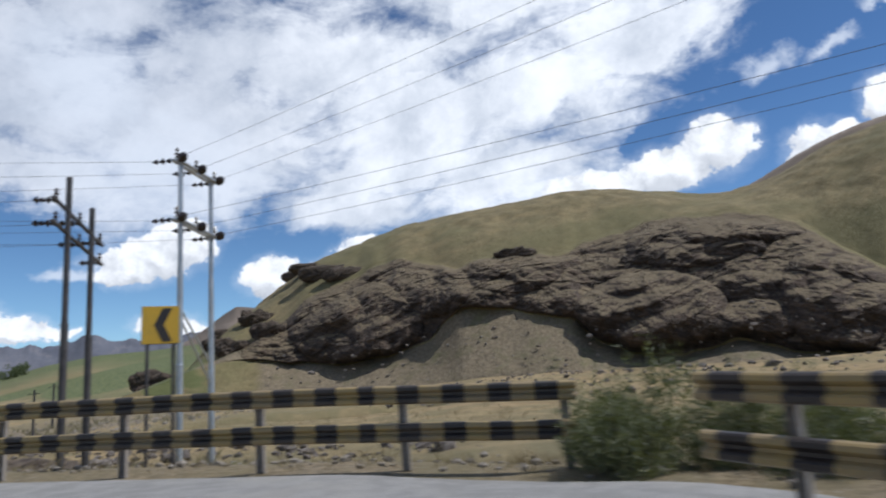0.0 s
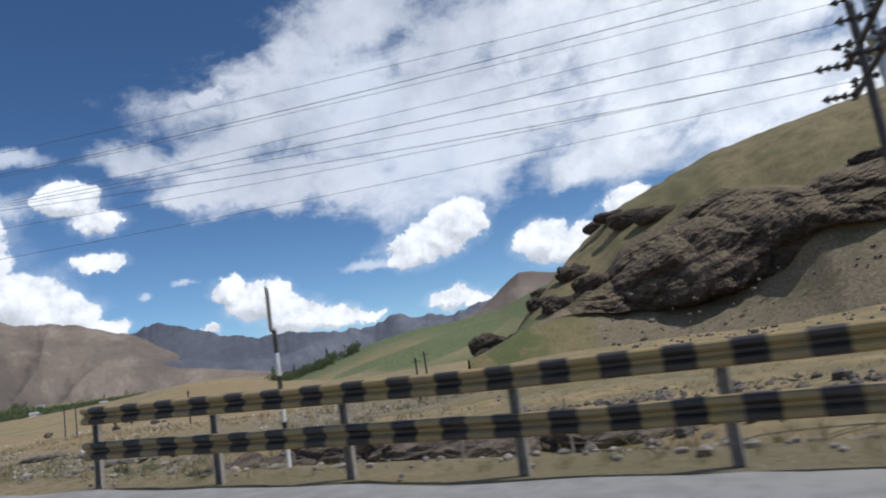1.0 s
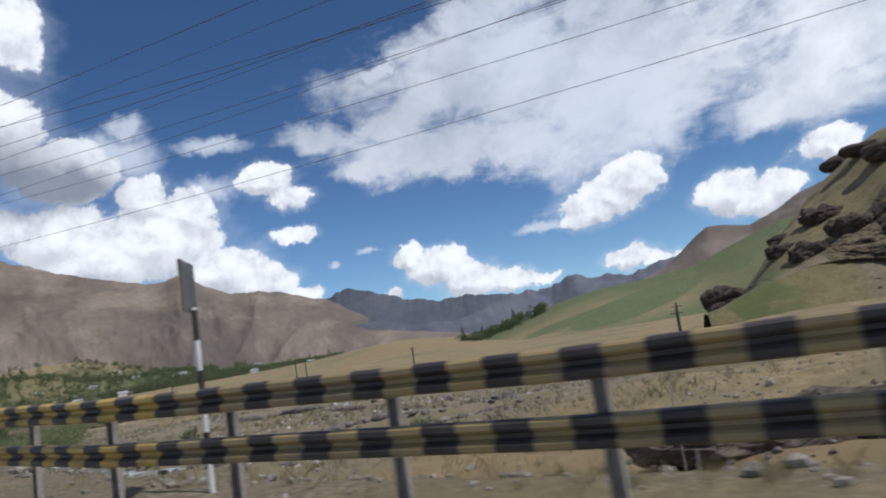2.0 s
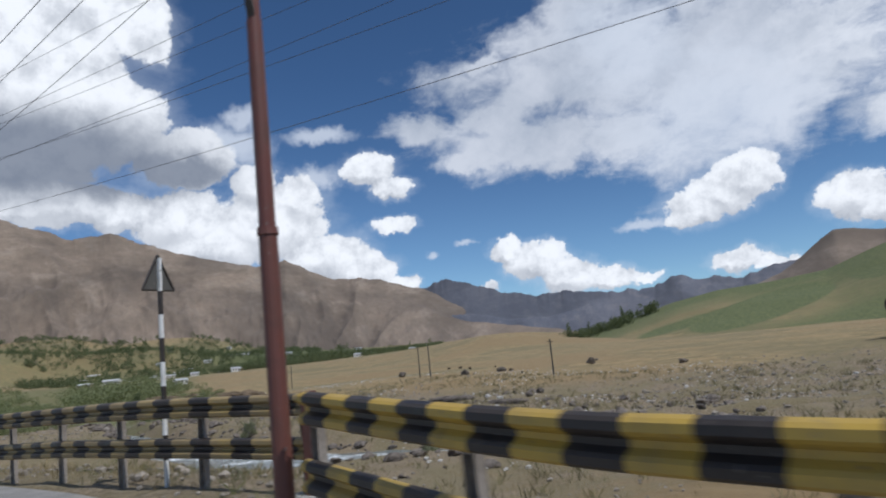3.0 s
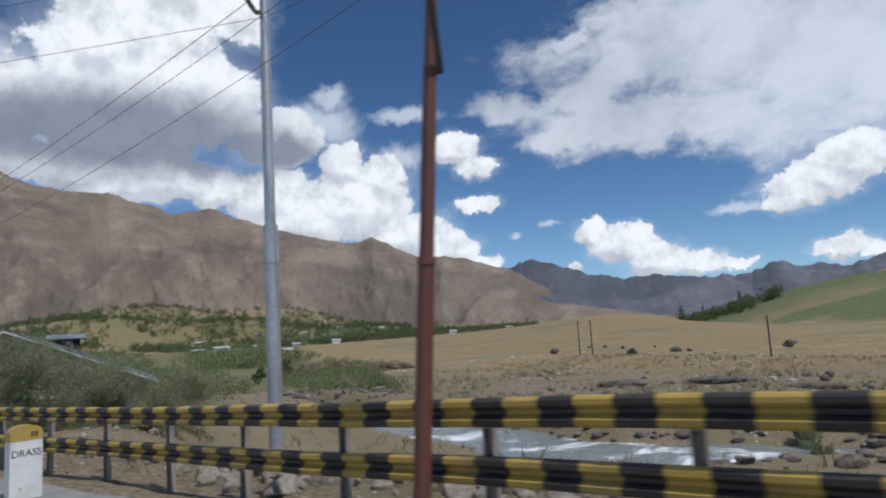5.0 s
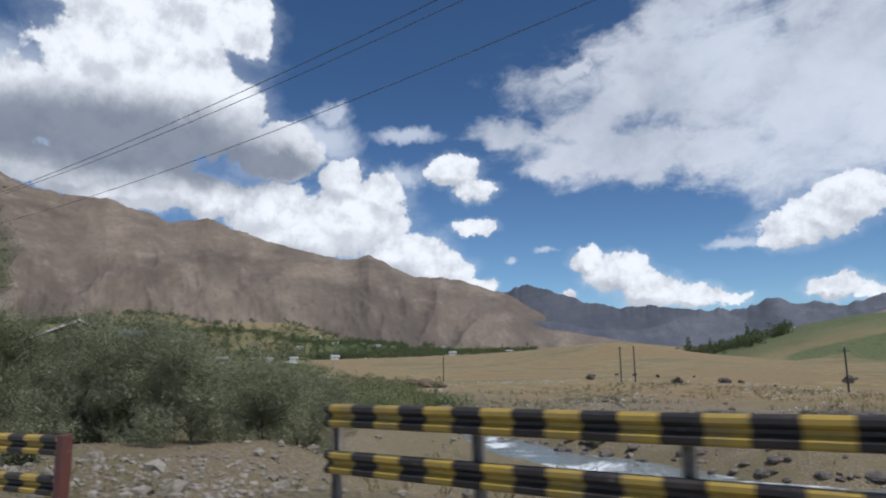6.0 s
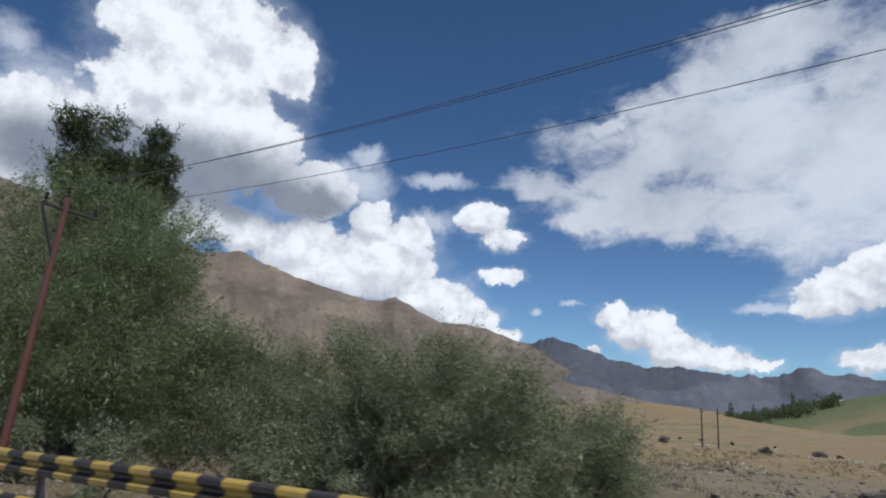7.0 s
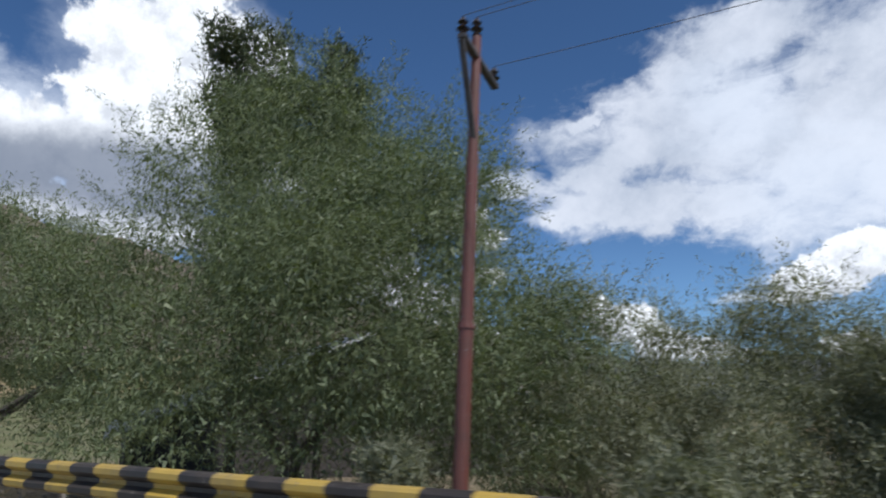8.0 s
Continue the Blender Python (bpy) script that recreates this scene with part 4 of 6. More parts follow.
def rust_pole(place, top, height_of_arm, lean=(0, 0), arm_way=(-0.9, 0.45, -0.28), reach=(0.75, 0.75), label="red-brown tubular power pole with a crooked crossarm", long_brace=True):
    a = Vector(place)
    h = holder("rust_pole", a, label, "power pole", "power poles")
    tip = Vector((lean[0], lean[1], top - a.z))
    low = tip * 0.42
    for p, q, r0, r1 in ((-tip * 0.08, low, 0.085, 0.082), (low, tip * 0.74, 0.075, 0.07), (tip * 0.74, tip, 0.062, 0.058)):
        part("pole_section", tube(bmesh.new(), p, q, r0, r1, 14), RED_OXIDE, h)
    part("collar", tube(bmesh.new(), low - tip * 0.005, low + tip * 0.006, 0.095, 0.09, 14), RED_OXIDE, h)
    w = Vector(arm_way).normalized()
    c = tip * ((height_of_arm - a.z) / (top - a.z))
    e0, e1 = c - w * reach[0], c + w * reach[1]
    cross_arm(h, e0, e1, DARK_STEEL, 0.05)
    if long_brace:
        cross_arm(h, e0 + Vector((0, 0, -0.05)), c - Vector((0, 0, 1.35)), DARK_STEEL, 0.035, "brace")
    ends = []
    for p in (e0 + w * 0.06, e1 - w * 0.06, tip):
        insulator(h, p, p + Vector((0, 0, 0.26)), 0.08, 3)
        ends.append(a + p + Vector((0, 0, 0.28)))
    return ends


steel_ends = steel_h_pole()
dark_ends = dark_h_pole()
arm_ends = v_arm_pole()
bend_ends = rust_pole((-62.7, -5.33, ground_z(-62.7, -5.33)), 6.8, 6.5, (0.33, 0.36), (-0.83, 0.55, 0.0), (0.8, 0.55))
willow_ends = rust_pole((-93.5, -21.9, ground_z(-93.5, -21.9)), 6.0, 5.72, (-0.25, 0.36), (-0.7, 0.71, 0.0), (0.55, 0.85))
gap_ends = rust_pole((-41.3, 2.56, ground_z(-41.3, 2.56)), 7.4, 7.1, (-0.04, -0.02), (-0.83, 0.55, 0.0), (0.8, 0.55))
# the line crosses over the road to a pole on its far side
rust_pole((31, -2.5, ground_z(31, -2.5)), 9.9, 9.6, (0, 0), (0.4, 0.9, 0.0), (1.2, 1.2), "dark red tubular power pole beyond the road bend", False)
for k, p in enumerate(steel_ends):
    reach = 1.1 if k < 3 else 0.1
    wire(p + Vector((0.52, -0.4, 0)), Vector((31, -2.5, 9.9 if k < 3 else 5.6)) + Vector((0.4, 0.9, 0)) * ((k % 3) - 1) * reach, 0.5)
for k, p in enumerate(steel_ends):
    wire(p + Vector((-0.75, -0.15, 0)), arm_ends[(k % 3) * 2 + (k // 3)], 0.9)
for p, q in zip(dark_ends[:3], gap_ends):
    wire(p + Vector((-0.5, -0.14, 0)), q, 0.5)
for p, q in zip(gap_ends, bend_ends):
    wire(p, q, 0.3)
for p, q in zip(bend_ends, willow_ends):
    wire(p, q, 1.1)
for p in arm_ends:
    wire(p, p + Vector((-28, -45, -0.6)), 0.6)


# ---- road signs ----
def chevron_sign(place, turn, label, size=0.62, foot=2.2, back_only=False, poles=2, lean=0.0):
    """A yellow board with a black chevron on two posts; the face looks to -y before it is turned."""
    h = holder("chevron_sign", place, label, "road sign", "bend signs")
    h.rotation_euler = (0, radians(lean), radians(turn))
    half = size / 2
    bm = bmesh.new()
    box(bm, (-half, -0.012, foot), (half, 0.0, foot + size * 1.08), 0.004)
    part("board", bm, SIGN_YELLOW, h)
    bm = bmesh.new()
    box(bm, (-half - 0.006, 0.0, foot - 0.006), (half + 0.006, 0.02, foot + size * 1.08 + 0.006), 0.003)
    part("backing", bm, SIGN_BACK, h, "dull steel backing")
    mid, up = foot + size * 0.54, size * 0.5
    bm = bmesh.new()
    shape = [(-0.36, 0), (0.1, 0.96), (0.62, 0.96), (0.16, 0), (0.62, -0.96), (0.1, -0.96)]
    ring = [bm.verts.new((u * half, -0.0165, mid + v * up)) for u, v in shape]
    for k in ((0, 3, 2, 1), (0, 5, 4, 3)):
        bm.faces.new([ring[j] for j in k])
    part("chevron", bm, BLACK, h, "black chevron pointing along the bend")
    for x in (-half * 0.7, half * 0.7)[:poles] if poles == 2 else (0.0,):
        bm = bmesh.new()
        tube(bm, (x, 0.045, -0.5), (x, 0.045, foot + size), 0.032, 0.032, 10)
        part("leg", bm, DARK_STEEL, h)
    return h


def banded_post(h, height, radius, bands, offset=(0, 0)):
    bm = bmesh.new()
    tube(bm, (*offset, -0.4), (*offset, height), radius, radius, 12)
    post = part("post", bm, WHITE, h)
    for k in range(bands):
        lo = height * (2 * k + 0.9) / (2 * bands)
        bm = bmesh.new()
        tube(bm, (*offset, lo), (*offset, lo + height / (2 * bands)), radius + 0.0015, radius + 0.0015, 12, False)
        part("black_band", bm, BLACK, post, "black painted band")
    return post


def triangle_sign(place, turn, lean, label):
    """The back of a triangular warning plate on a black and white post."""
    h = holder("warning_sign", place, label, "road sign", "warning signs")
    h.rotation_euler = (0, radians(lean), radians(turn))
    post_top = 2.72
    banded_post(h, post_top, 0.034, 4)
    bm = bmesh.new()
    low, high, half = post_top - 0.02, post_top + 0.5, 0.27
    front = [bm.verts.new(c) for c in ((-half, -0.05, low), (half, -0.05, low), (0, -0.05, high))]
    back = [bm.verts.new((v.co.x, -0.038, v.co.z)) for v in front]
    bm.faces.new(front)
    bm.faces.new(back[::-1])
    for k in range(3):
        bm.faces.new((front[(k + 1) % 3], front[k], back[k], back[(k + 1) % 3]))
    part("plate", bm, SIGN_BACK, h, "dull triangular plate")
    for k, (p, q) in enumerate((((-half, low), (half, low)), ((half, low), (0, high)), ((0, high), (-half, low)))):
        part_ob = cross_arm(h, (p[0], -0.036, p[1]), (q[0], -0.036, q[1]), BLACK, 0.02, "stiffener")
    bm = bmesh.new()
    box(bm, (-0.02, -0.034, low), (0.02, 0.03, high - 0.05), 0.004)
    part("bracket", bm, WHITE, h, "white bracket")
    return h


def slim_sign(place, turn, lean, label, height=2.9, tall=0.62, way=1):
    """A narrow plate seen edge-on, on a black and white post."""
    h = holder("roadside_sign", place, label, "road sign", "warning signs")
    h.rotation_euler = (0, radians(lean), radians(turn))
    banded_post(h, height - tall + 0.05, 0.032, 3)
    bm = bmesh.new()
    box(bm, (-0.3, -0.06, height - tall), (0.3, -0.045, height), 0.01)
    part("plate", bm, SIGN_YELLOW, h)
    bm = bmesh.new()
    box(bm, (-0.306, -0.045, height - tall - 0.006), (0.306, -0.032, height + 0.006), 0.004)
    part("backing", bm, SIGN_BACK, h, "dull steel backing")
    mid, up = height - tall / 2, tall / 2
    bm = bmesh.new()
    shape = [(-0.36, 0), (0.1, 0.96), (0.62, 0.96), (0.16, 0), (0.62, -0.96), (0.1, -0.96)]
    ring = [bm.verts.new((u * 0.3 * way, -0.0645, mid + v * up)) for u, v in shape]
    for k in ((0, 3, 2, 1), (0, 5, 4, 3)):
        bm.faces.new([ring[j] for j in k])
    part("chevron", bm, BLACK, h, "black chevron")
    return h


chevron_sign((-7.57, 11.1, ground_z(-7.57, 11.1)), 37, "yellow board with a black chevron on twin dark posts", 0.63, 2.35 - ground_z(-7.57, 11.1))
slim_sign((-20.5, 9.7, ground_z(-20.5, 9.7)), -44, 0, "yellow chevron board on a black and white post", 3.16 - ground_z(-20.5, 9.7), 0.68, -1)
slim_sign((-32.2, 5.12, ground_z(-32.2, 5.12)), -34, 0, "weathered roadside board on a black and white post", 3.57 - ground_z(-32.2, 5.12), 0.6, -1)
triangle_sign((-46.0, 2.42, 4.4 - 3.22), -62, 0, "triangular warning plate on a black and white banded post")


# ---- milestone ----
def milestone(place, turn):
    h = holder("milestone", place, "white milestone with a yellow rounded top", "milestone")
    h.rotation_euler = (0, 0, radians(turn))
    def slab(lo, hi, arch):
        bm = bmesh.new()
        outline = [(-0.22, lo), (0.22, lo), (0.22, hi)]
        if arch:
            outline += [(0.22 * math.cos(a), hi + 0.11 * math.sin(a)) for a in np.linspace(0.35, math.pi - 0.35, 11)]
        outline.append((-0.22, hi))
        front = [bm.verts.new((x, -0.1, z)) for x, z in outline]
        back = [bm.verts.new((x, 0.1, z)) for x, z in outline]
        bm.faces.new(front)
        bm.faces.new(back[::-1])
        for k in range(len(front)):
            j = (k + 1) % len(front)
            bm.faces.new((front[j], front[k], back[k], back[j]))
        return bm
    part("stone", slab(-0.3, 0.74, False), WHITE, h)
    part("top", slab(0.742, 0.86, True), YELLOW, h, "yellow painted rounded top")
    for z, w in ((0.84, 0.07),):
        bm = bmesh.new()
        for k in range(3):
            box(bm, (0.06 + k * 0.035, -0.1035, z - 0.05), (0.082 + k * 0.035, -0.1, z + 0.03))
        part("mark", bm, BLACK, h, "small dark mark")
    cu = bpy.data.curves.new("name_text", "FONT")
    cu.body, cu.size, cu.align_x, cu.extrude = "DRASS", 0.14, "CENTER", 0.001
    cu.materials.append(BLACK)
    text = new("lettering", cu)
    text.parent = h
    text.matrix_local = pose(0.0, -0.1025, 0.52, 90, 0, 0)
    tagged(text, "black painted place name")
    return h


milestone((-68.72, -9.18, 0.69), 116)


# ---- the rocky hill ----
HILL_CREST = [(-50, 9), (-40, 12), (-30, 15), (-23.4, 15.2), (-21.3, 14.7), (-19, 14), (-16.5, 12.8), (-14.4, 12.1), (-11.9, 11.85), (-8.5, 12.5), (-4.1, 13.25), (0.6, 13.5), (4.5, 13.2), (9.4, 12.75), (14.3, 12), (18.3, 10.4), (22.6, 8.9), (24.3, 7.3), (25.9, 5.95), (28.1, 5.2), (30, 3.6), (32, 1.4), (34, -1.2), (37, -3)]
HILL_FOOT = [(-50, 90), (-20, 98), (0, 110), (10, 116), (20, 130), (28, 138), (37, 146)]
# how far behind its foot the hill's crest stands: the flank's ridge runs down towards the road
HILL_DEPTH = [(-50, 98), (20, 100), (24.3, 100), (28, 70), (31, 44), (34, 24), (37, 16)]


# foot and head of the cliffs: degrees to the left of +y, degrees up
CLIFF_FOOT = [(-50, -1.0), (-20.9, -1.2), (-15.7, -0.6), (-11.3, 0.5), (-7.5, -0.1), (-3.5, 0.2), (-0.4, 1.6), (0.8, 3.4), (4.8, 4.1), (8.0, 4.4), (10.4, 4.5), (12.5, 2.5), (16, 1.3), (20.5, 0.7), (24.5, 0.9), (27, 1.6), (29, 2.2), (37, -1.0)]
CLIFF_HEAD = [(-50, 5), (-21.9, 5.6), (-19.1, 7.6), (-16.4, 9.9), (-12.6, 10.8), (-6.1, 10.9), (-1.9, 10.2), (1.0, 9.2), (8.2, 9.3), (10.5, 8.4), (13, 9.0), (15.4, 9.4), (18, 8.7), (20.3, 8.0), (23, 7.0), (24.6, 5.4), (25.9, 4.0), (27.2, 2.6), (29, 2.4), (37, -0.8)]
# faces that jut out of the cliffs: degrees left, degrees up, half width, half height, metres proud
BUTTRESSES = [(19.0, 4.0, 5.6, 3.6, 5.0), (12.8, 6.6, 3.6, 2.4, 3.0), (-5.2, 3.2, 6.0, 3.4, 8.0), (-12.5, 2.0, 3.6, 1.7, 4.0), (-18.5, 3.4, 3.6, 4.2, 5.5), (-9.0, 8.6, 5.0, 2.0, 3.0), (5.5, 7.4, 4.0, 1.6, 1.5)]


def hill_material():
    t = material("hillside", 0.95)
    wide, mid, fine = t.noise(t.where, 0.03, 5.0), t.noise(t.where, 0.22, 7.0, 0.62), t.noise(t.where, 1.6, 8.0, 0.7)
    tuft = t.noise(t.where, 0.9, 6.0, 0.7)
    grass = t.mix(t.ramp(t.math("ADD", t.math("MULTIPLY", mid, 0.5), t.math("MULTIPLY", fine, 0.5)), 0.36, 0.64), (0.13, 0.104, 0.046), (0.27, 0.208, 0.098))
    grass = t.mix(t.ramp(wide, 0.42, 0.6, 0.0, 0.7), grass, (0.15, 0.135, 0.056))
    grass = t.mix(t.ramp(tuft, 0.56, 0.68, 0.0, 0.55), grass, (0.085, 0.078, 0.034))
    scree = t.mix(t.ramp(fine, 0.35, 0.66), (0.125, 0.098, 0.06), (0.25, 0.196, 0.122))
    scree = t.mix(t.ramp(mid, 0.5, 0.64, 0.0, 0.6), scree, (0.14, 0.122, 0.06))
    pebble = t.voronoi(t.where, 1.3)
    scree = t.mix(t.ramp(pebble, 0.1, 0.2, 0.6, 0.0), scree, (0.3, 0.26, 0.21))
    tilt = t.nodes.new("ShaderNodeVectorRotate")
    tilt.rotation_type, tilt.inputs["Angle"].default_value = "Y_AXIS", radians(-20)
    t.links.new(t.where, tilt.inputs["Vector"])
    band = t.vec("MULTIPLY", tilt.outputs[0], (0.3, 0.3, 1.3))
    strata = t.noise(band, 0.55, 8.0, 0.68, 1.0)
    rock = t.mix(t.ramp(strata, 0.36, 0.66), (0.036, 0.025, 0.018), (0.115, 0.08, 0.055))
    rock = t.mix(t.ramp(fine, 0.52, 0.7, 0.0, 0.5), rock, (0.15, 0.108, 0.075))
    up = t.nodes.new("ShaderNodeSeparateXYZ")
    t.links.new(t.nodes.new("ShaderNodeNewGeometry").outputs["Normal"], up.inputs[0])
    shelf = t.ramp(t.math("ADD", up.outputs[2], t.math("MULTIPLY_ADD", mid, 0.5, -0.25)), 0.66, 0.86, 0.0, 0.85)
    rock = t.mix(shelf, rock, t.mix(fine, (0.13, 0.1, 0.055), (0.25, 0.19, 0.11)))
    crack = t.voronoi(t.vec("ADD", band, t.vec("MULTIPLY", t.noise(t.where, 0.5, 4.0, 0.6, 0.0, True), (1.6, 1.6, 1.6))), 0.9, "DISTANCE_TO_EDGE")
    rock = t.mix(t.ramp(crack, 0.0, 0.05, 0.6, 0.0), rock, (0.03, 0.024, 0.02))
    colour = t.mix(t.ramp(t.math("ADD", attribute(t, "scree"), t.math("MULTIPLY_ADD", mid, 0.6, -0.3)), 0.35, 0.65), grass, scree)
    colour = t.mix(t.ramp(t.math("ADD", attribute(t, "green"), t.math("MULTIPLY_ADD", mid, 0.4, -0.2)), 0.35, 0.65), colour, t.mix(mid, (0.075, 0.09, 0.028), (0.15, 0.155, 0.055)))
    rocky = t.ramp(t.math("ADD", attribute(t, "rocky"), t.math("MULTIPLY_ADD", strata, 0.7, -0.35)), 0.42, 0.54)
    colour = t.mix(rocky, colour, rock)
    relief = t.math("ADD", t.math("MULTIPLY", fine, 0.5), t.math("ADD", t.math("MULTIPLY", mid, 0.6), t.math("MULTIPLY", rocky, t.math("ADD", strata, t.ramp(crack, 0.0, 0.1, 0.0, 0.6)))))
    return finish(t, colour, relief, 0.7, 0.7)


def crags(p, size, seed):
    """Fractured rock relief in metres, about 0 to 1: tilted beds broken into blocks."""
    out = np.zeros(len(p))
    shift = Vector((seed * 3.7, seed * 1.3, seed * 2.1))
    for i, (x, y, z) in enumerate(p / size):
        q = Vector((x, y, z)) + shift
        bed = Vector((q.x * 0.7 + q.z * 0.25, q.y * 0.7, q.z * 1.05 - q.x * 0.3)) + noise.noise_vector(q * 0.45) * 0.7
        near = noise.voronoi(bed * 0.8)[0]
        block = min(near[1] - near[0], 0.5) * 1.3
        ledge = bed.z * 1.6 + 0.5 * noise.noise(q * 0.7)
        ledge -= math.floor(ledge)
        out[i] = 0.7 * block + 0.07 * (1 - ledge) + 0.42 * noise.fractal(q * 0.9, 0.85, 2.1, 5)
    return out


def build_hill():
    c, ft, lo, hi = (np.array(sorted(q)) for q in (HILL_CREST, HILL_FOOT, CLIFF_FOOT, CLIFF_HEAD))
    yaw = np.arange(-50, 37, 0.14)
    wave = lumps(70, 0.35, np.stack([yaw, 0 * yaw], 1)) * smooth(27, 21, yaw)

    def along_hill(points):
        """A line over the hill's bearings, rounded off on its flank."""
        v = np.interp(yaw, points[:, 0], points[:, 1])
        near, wide = (np.convolve(np.pad(v, k, "edge"), np.ones(2 * k + 1) / (2 * k + 1), "valid") for k in (3, 22))
        return near + (wide - near) * smooth(20, 25, yaw)

    up, foot = along_hill(c), along_hill(ft)
    crest = foot + along_hill(np.array(sorted(HILL_DEPTH)))
    tall = np.tan(np.radians(up)) * crest + 1.6
    low_up = along_hill(lo) + 0.25 * wave
    high_up = np.maximum(along_hill(hi) + 0.3 * np.roll(wave, 40), low_up + 0.2)
    base_r = foot + 20.0 * smooth(40, 24, yaw) + 1.2 * wave
    head_r = np.minimum(base_r + 5.0 + 2.6 * (high_up - low_up), crest - 6)
    base_z = np.maximum(np.tan(np.radians(low_up)) * base_r + 1.6, -1.6)
    head_z = np.minimum(np.tan(np.radians(high_up)) * head_r + 1.6, tall - 0.6)
    head_z = np.maximum(head_z, base_z + 0.4)
    rows, kinds = [], []
    for u in np.linspace(0, 1, 40, endpoint=False):
        rows.append((foot + (base_r - foot) * u, -2.6 + (base_z + 2.6) * u ** 1.25))
        kinds.append((0, u))
    for u in np.linspace(0, 1, 100, endpoint=False):
        rows.append((base_r + (head_r - base_r) * u ** 1.35, base_z + (head_z - base_z) * u ** 0.9))
        kinds.append((1, u))
    for u in np.r_[np.linspace(0, 1, 56), 1.08, 1.2, 1.4]:
        rise = 1 - (1 - min(u, 1)) ** 1.75 if u <= 1 else 1 - (u - 1) * 0.9
        rows.append((head_r + (crest - head_r) * u, head_z + (tall - head_z) * rise))
        kinds.append((2, u))
    R, Z = np.array([r for r, _ in rows]), np.array([z for _, z in rows])
    A, U = np.meshgrid(yaw, np.array([u for _, u in kinds]))
    K = np.array([k for k, _ in kinds])[:, None] + 0 * A
    height = (high_up - low_up)[None, :] + 0 * A
    E = np.degrees(np.arctan2(Z - 1.6, R))
    x, y = -np.sin(np.radians(A)) * R, np.cos(np.radians(A)) * R
    p = np.stack([x.ravel(), y.ravel(), Z.ravel()], 1)
    strong = smooth(0.3, 2.2, height)
    cliff = np.where(K == 1, smooth(0.0, 0.03, U) * smooth(1.0, 0.72, U), 0.0) * strong
    push = np.zeros(A.shape)
    for yaw0, up0, wide, high, proud in BUTTRESSES:
        d = ((A - yaw0) / wide) ** 2 + ((E - up0) / high) ** 2
        push = np.maximum(push, proud * np.sqrt(np.clip(1 - d, 0, 1)))
    hit = cliff.ravel() > 0.001
    rough = np.zeros(len(p))
    rough[hit] = crags(p[hit], 9.0, 1) * 5.0 + crags(p[hit], 2.6, 2) * 0.9
    push = (push * smooth(0.0, 0.06, U) * (K == 1) + rough.reshape(A.shape)) * cliff
    z = Z + lumps(74, 0.09, p).reshape(A.shape) * 0.5 * np.where(K == 0, smooth(0, 0.3, U), np.where(K == 2, smooth(1.0, 0.6, U), 1 - cliff))
    z = z + lumps(75, 0.05, p).reshape(A.shape) * 1.2 * (K == 2) * smooth(0.05, 0.5, U) * smooth(1.0, 0.8, U)
    x, y = x + np.sin(np.radians(A)) * push, y - np.cos(np.radians(A)) * push
    n, m = len(yaw), len(kinds)
    at = np.arange(n * m).reshape(m, n)
    faces = np.stack([at[:-1, :-1], at[:-1, 1:], at[1:, 1:], at[1:, :-1]], -1).reshape(-1, 4)
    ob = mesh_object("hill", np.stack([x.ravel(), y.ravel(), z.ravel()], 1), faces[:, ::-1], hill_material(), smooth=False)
    patch = lumps(77, 0.09, p).reshape(A.shape)
    rocky = np.where(K == 1, smooth(0, 0.02, U) * smooth(1.0, 0.85, U) * strong, 0) * 1.15 + 0.3 * smooth(0.6, 1.0, patch) * (K == 2) * smooth(0.5, 0.1, U)
    scree = (K == 0) * smooth(30, 24, A) + (K == 1) * (1 - strong)
    green = 0.75 * smooth(27, 33, A) * smooth(0.4, -0.3, patch) + (K == 0) * 0.4 * smooth(0.2, 0.7, patch)
    for name, values in (("rocky", rocky), ("scree", scree), ("green", green)):
        ob.data.attributes.new(name, "FLOAT", "POINT").data.foreach_set("value", np.clip(values, 0, 1).ravel().astype(np.float32))
    tagged(ob, "brown grassy hill with a band of dark cliffs above scree", "hill", kind="structure")
    return yaw, R, z


HILL = build_hill()


def hill_z(x, y):
    yaw, far, z = HILL
    i = int(np.argmin(np.abs(yaw - math.degrees(math.atan2(-x, y)))))
    return max(float(np.interp(math.hypot(x, y), far[:, i], z[:, i])), ground_z(x, y))


# the green slope beyond, towards the head of the valley
GREEN_CREST = [(54, -0.6), (50, -0.4), (47.2, 0.1), (44.3, 1.0), (40.8, 2.0), (37.4, 2.6), (33.6, 2.8), (29.8, 3.2), (26.9, 4.3), (23.2, 5.5), (18, 6.0), (10, 6.0)]


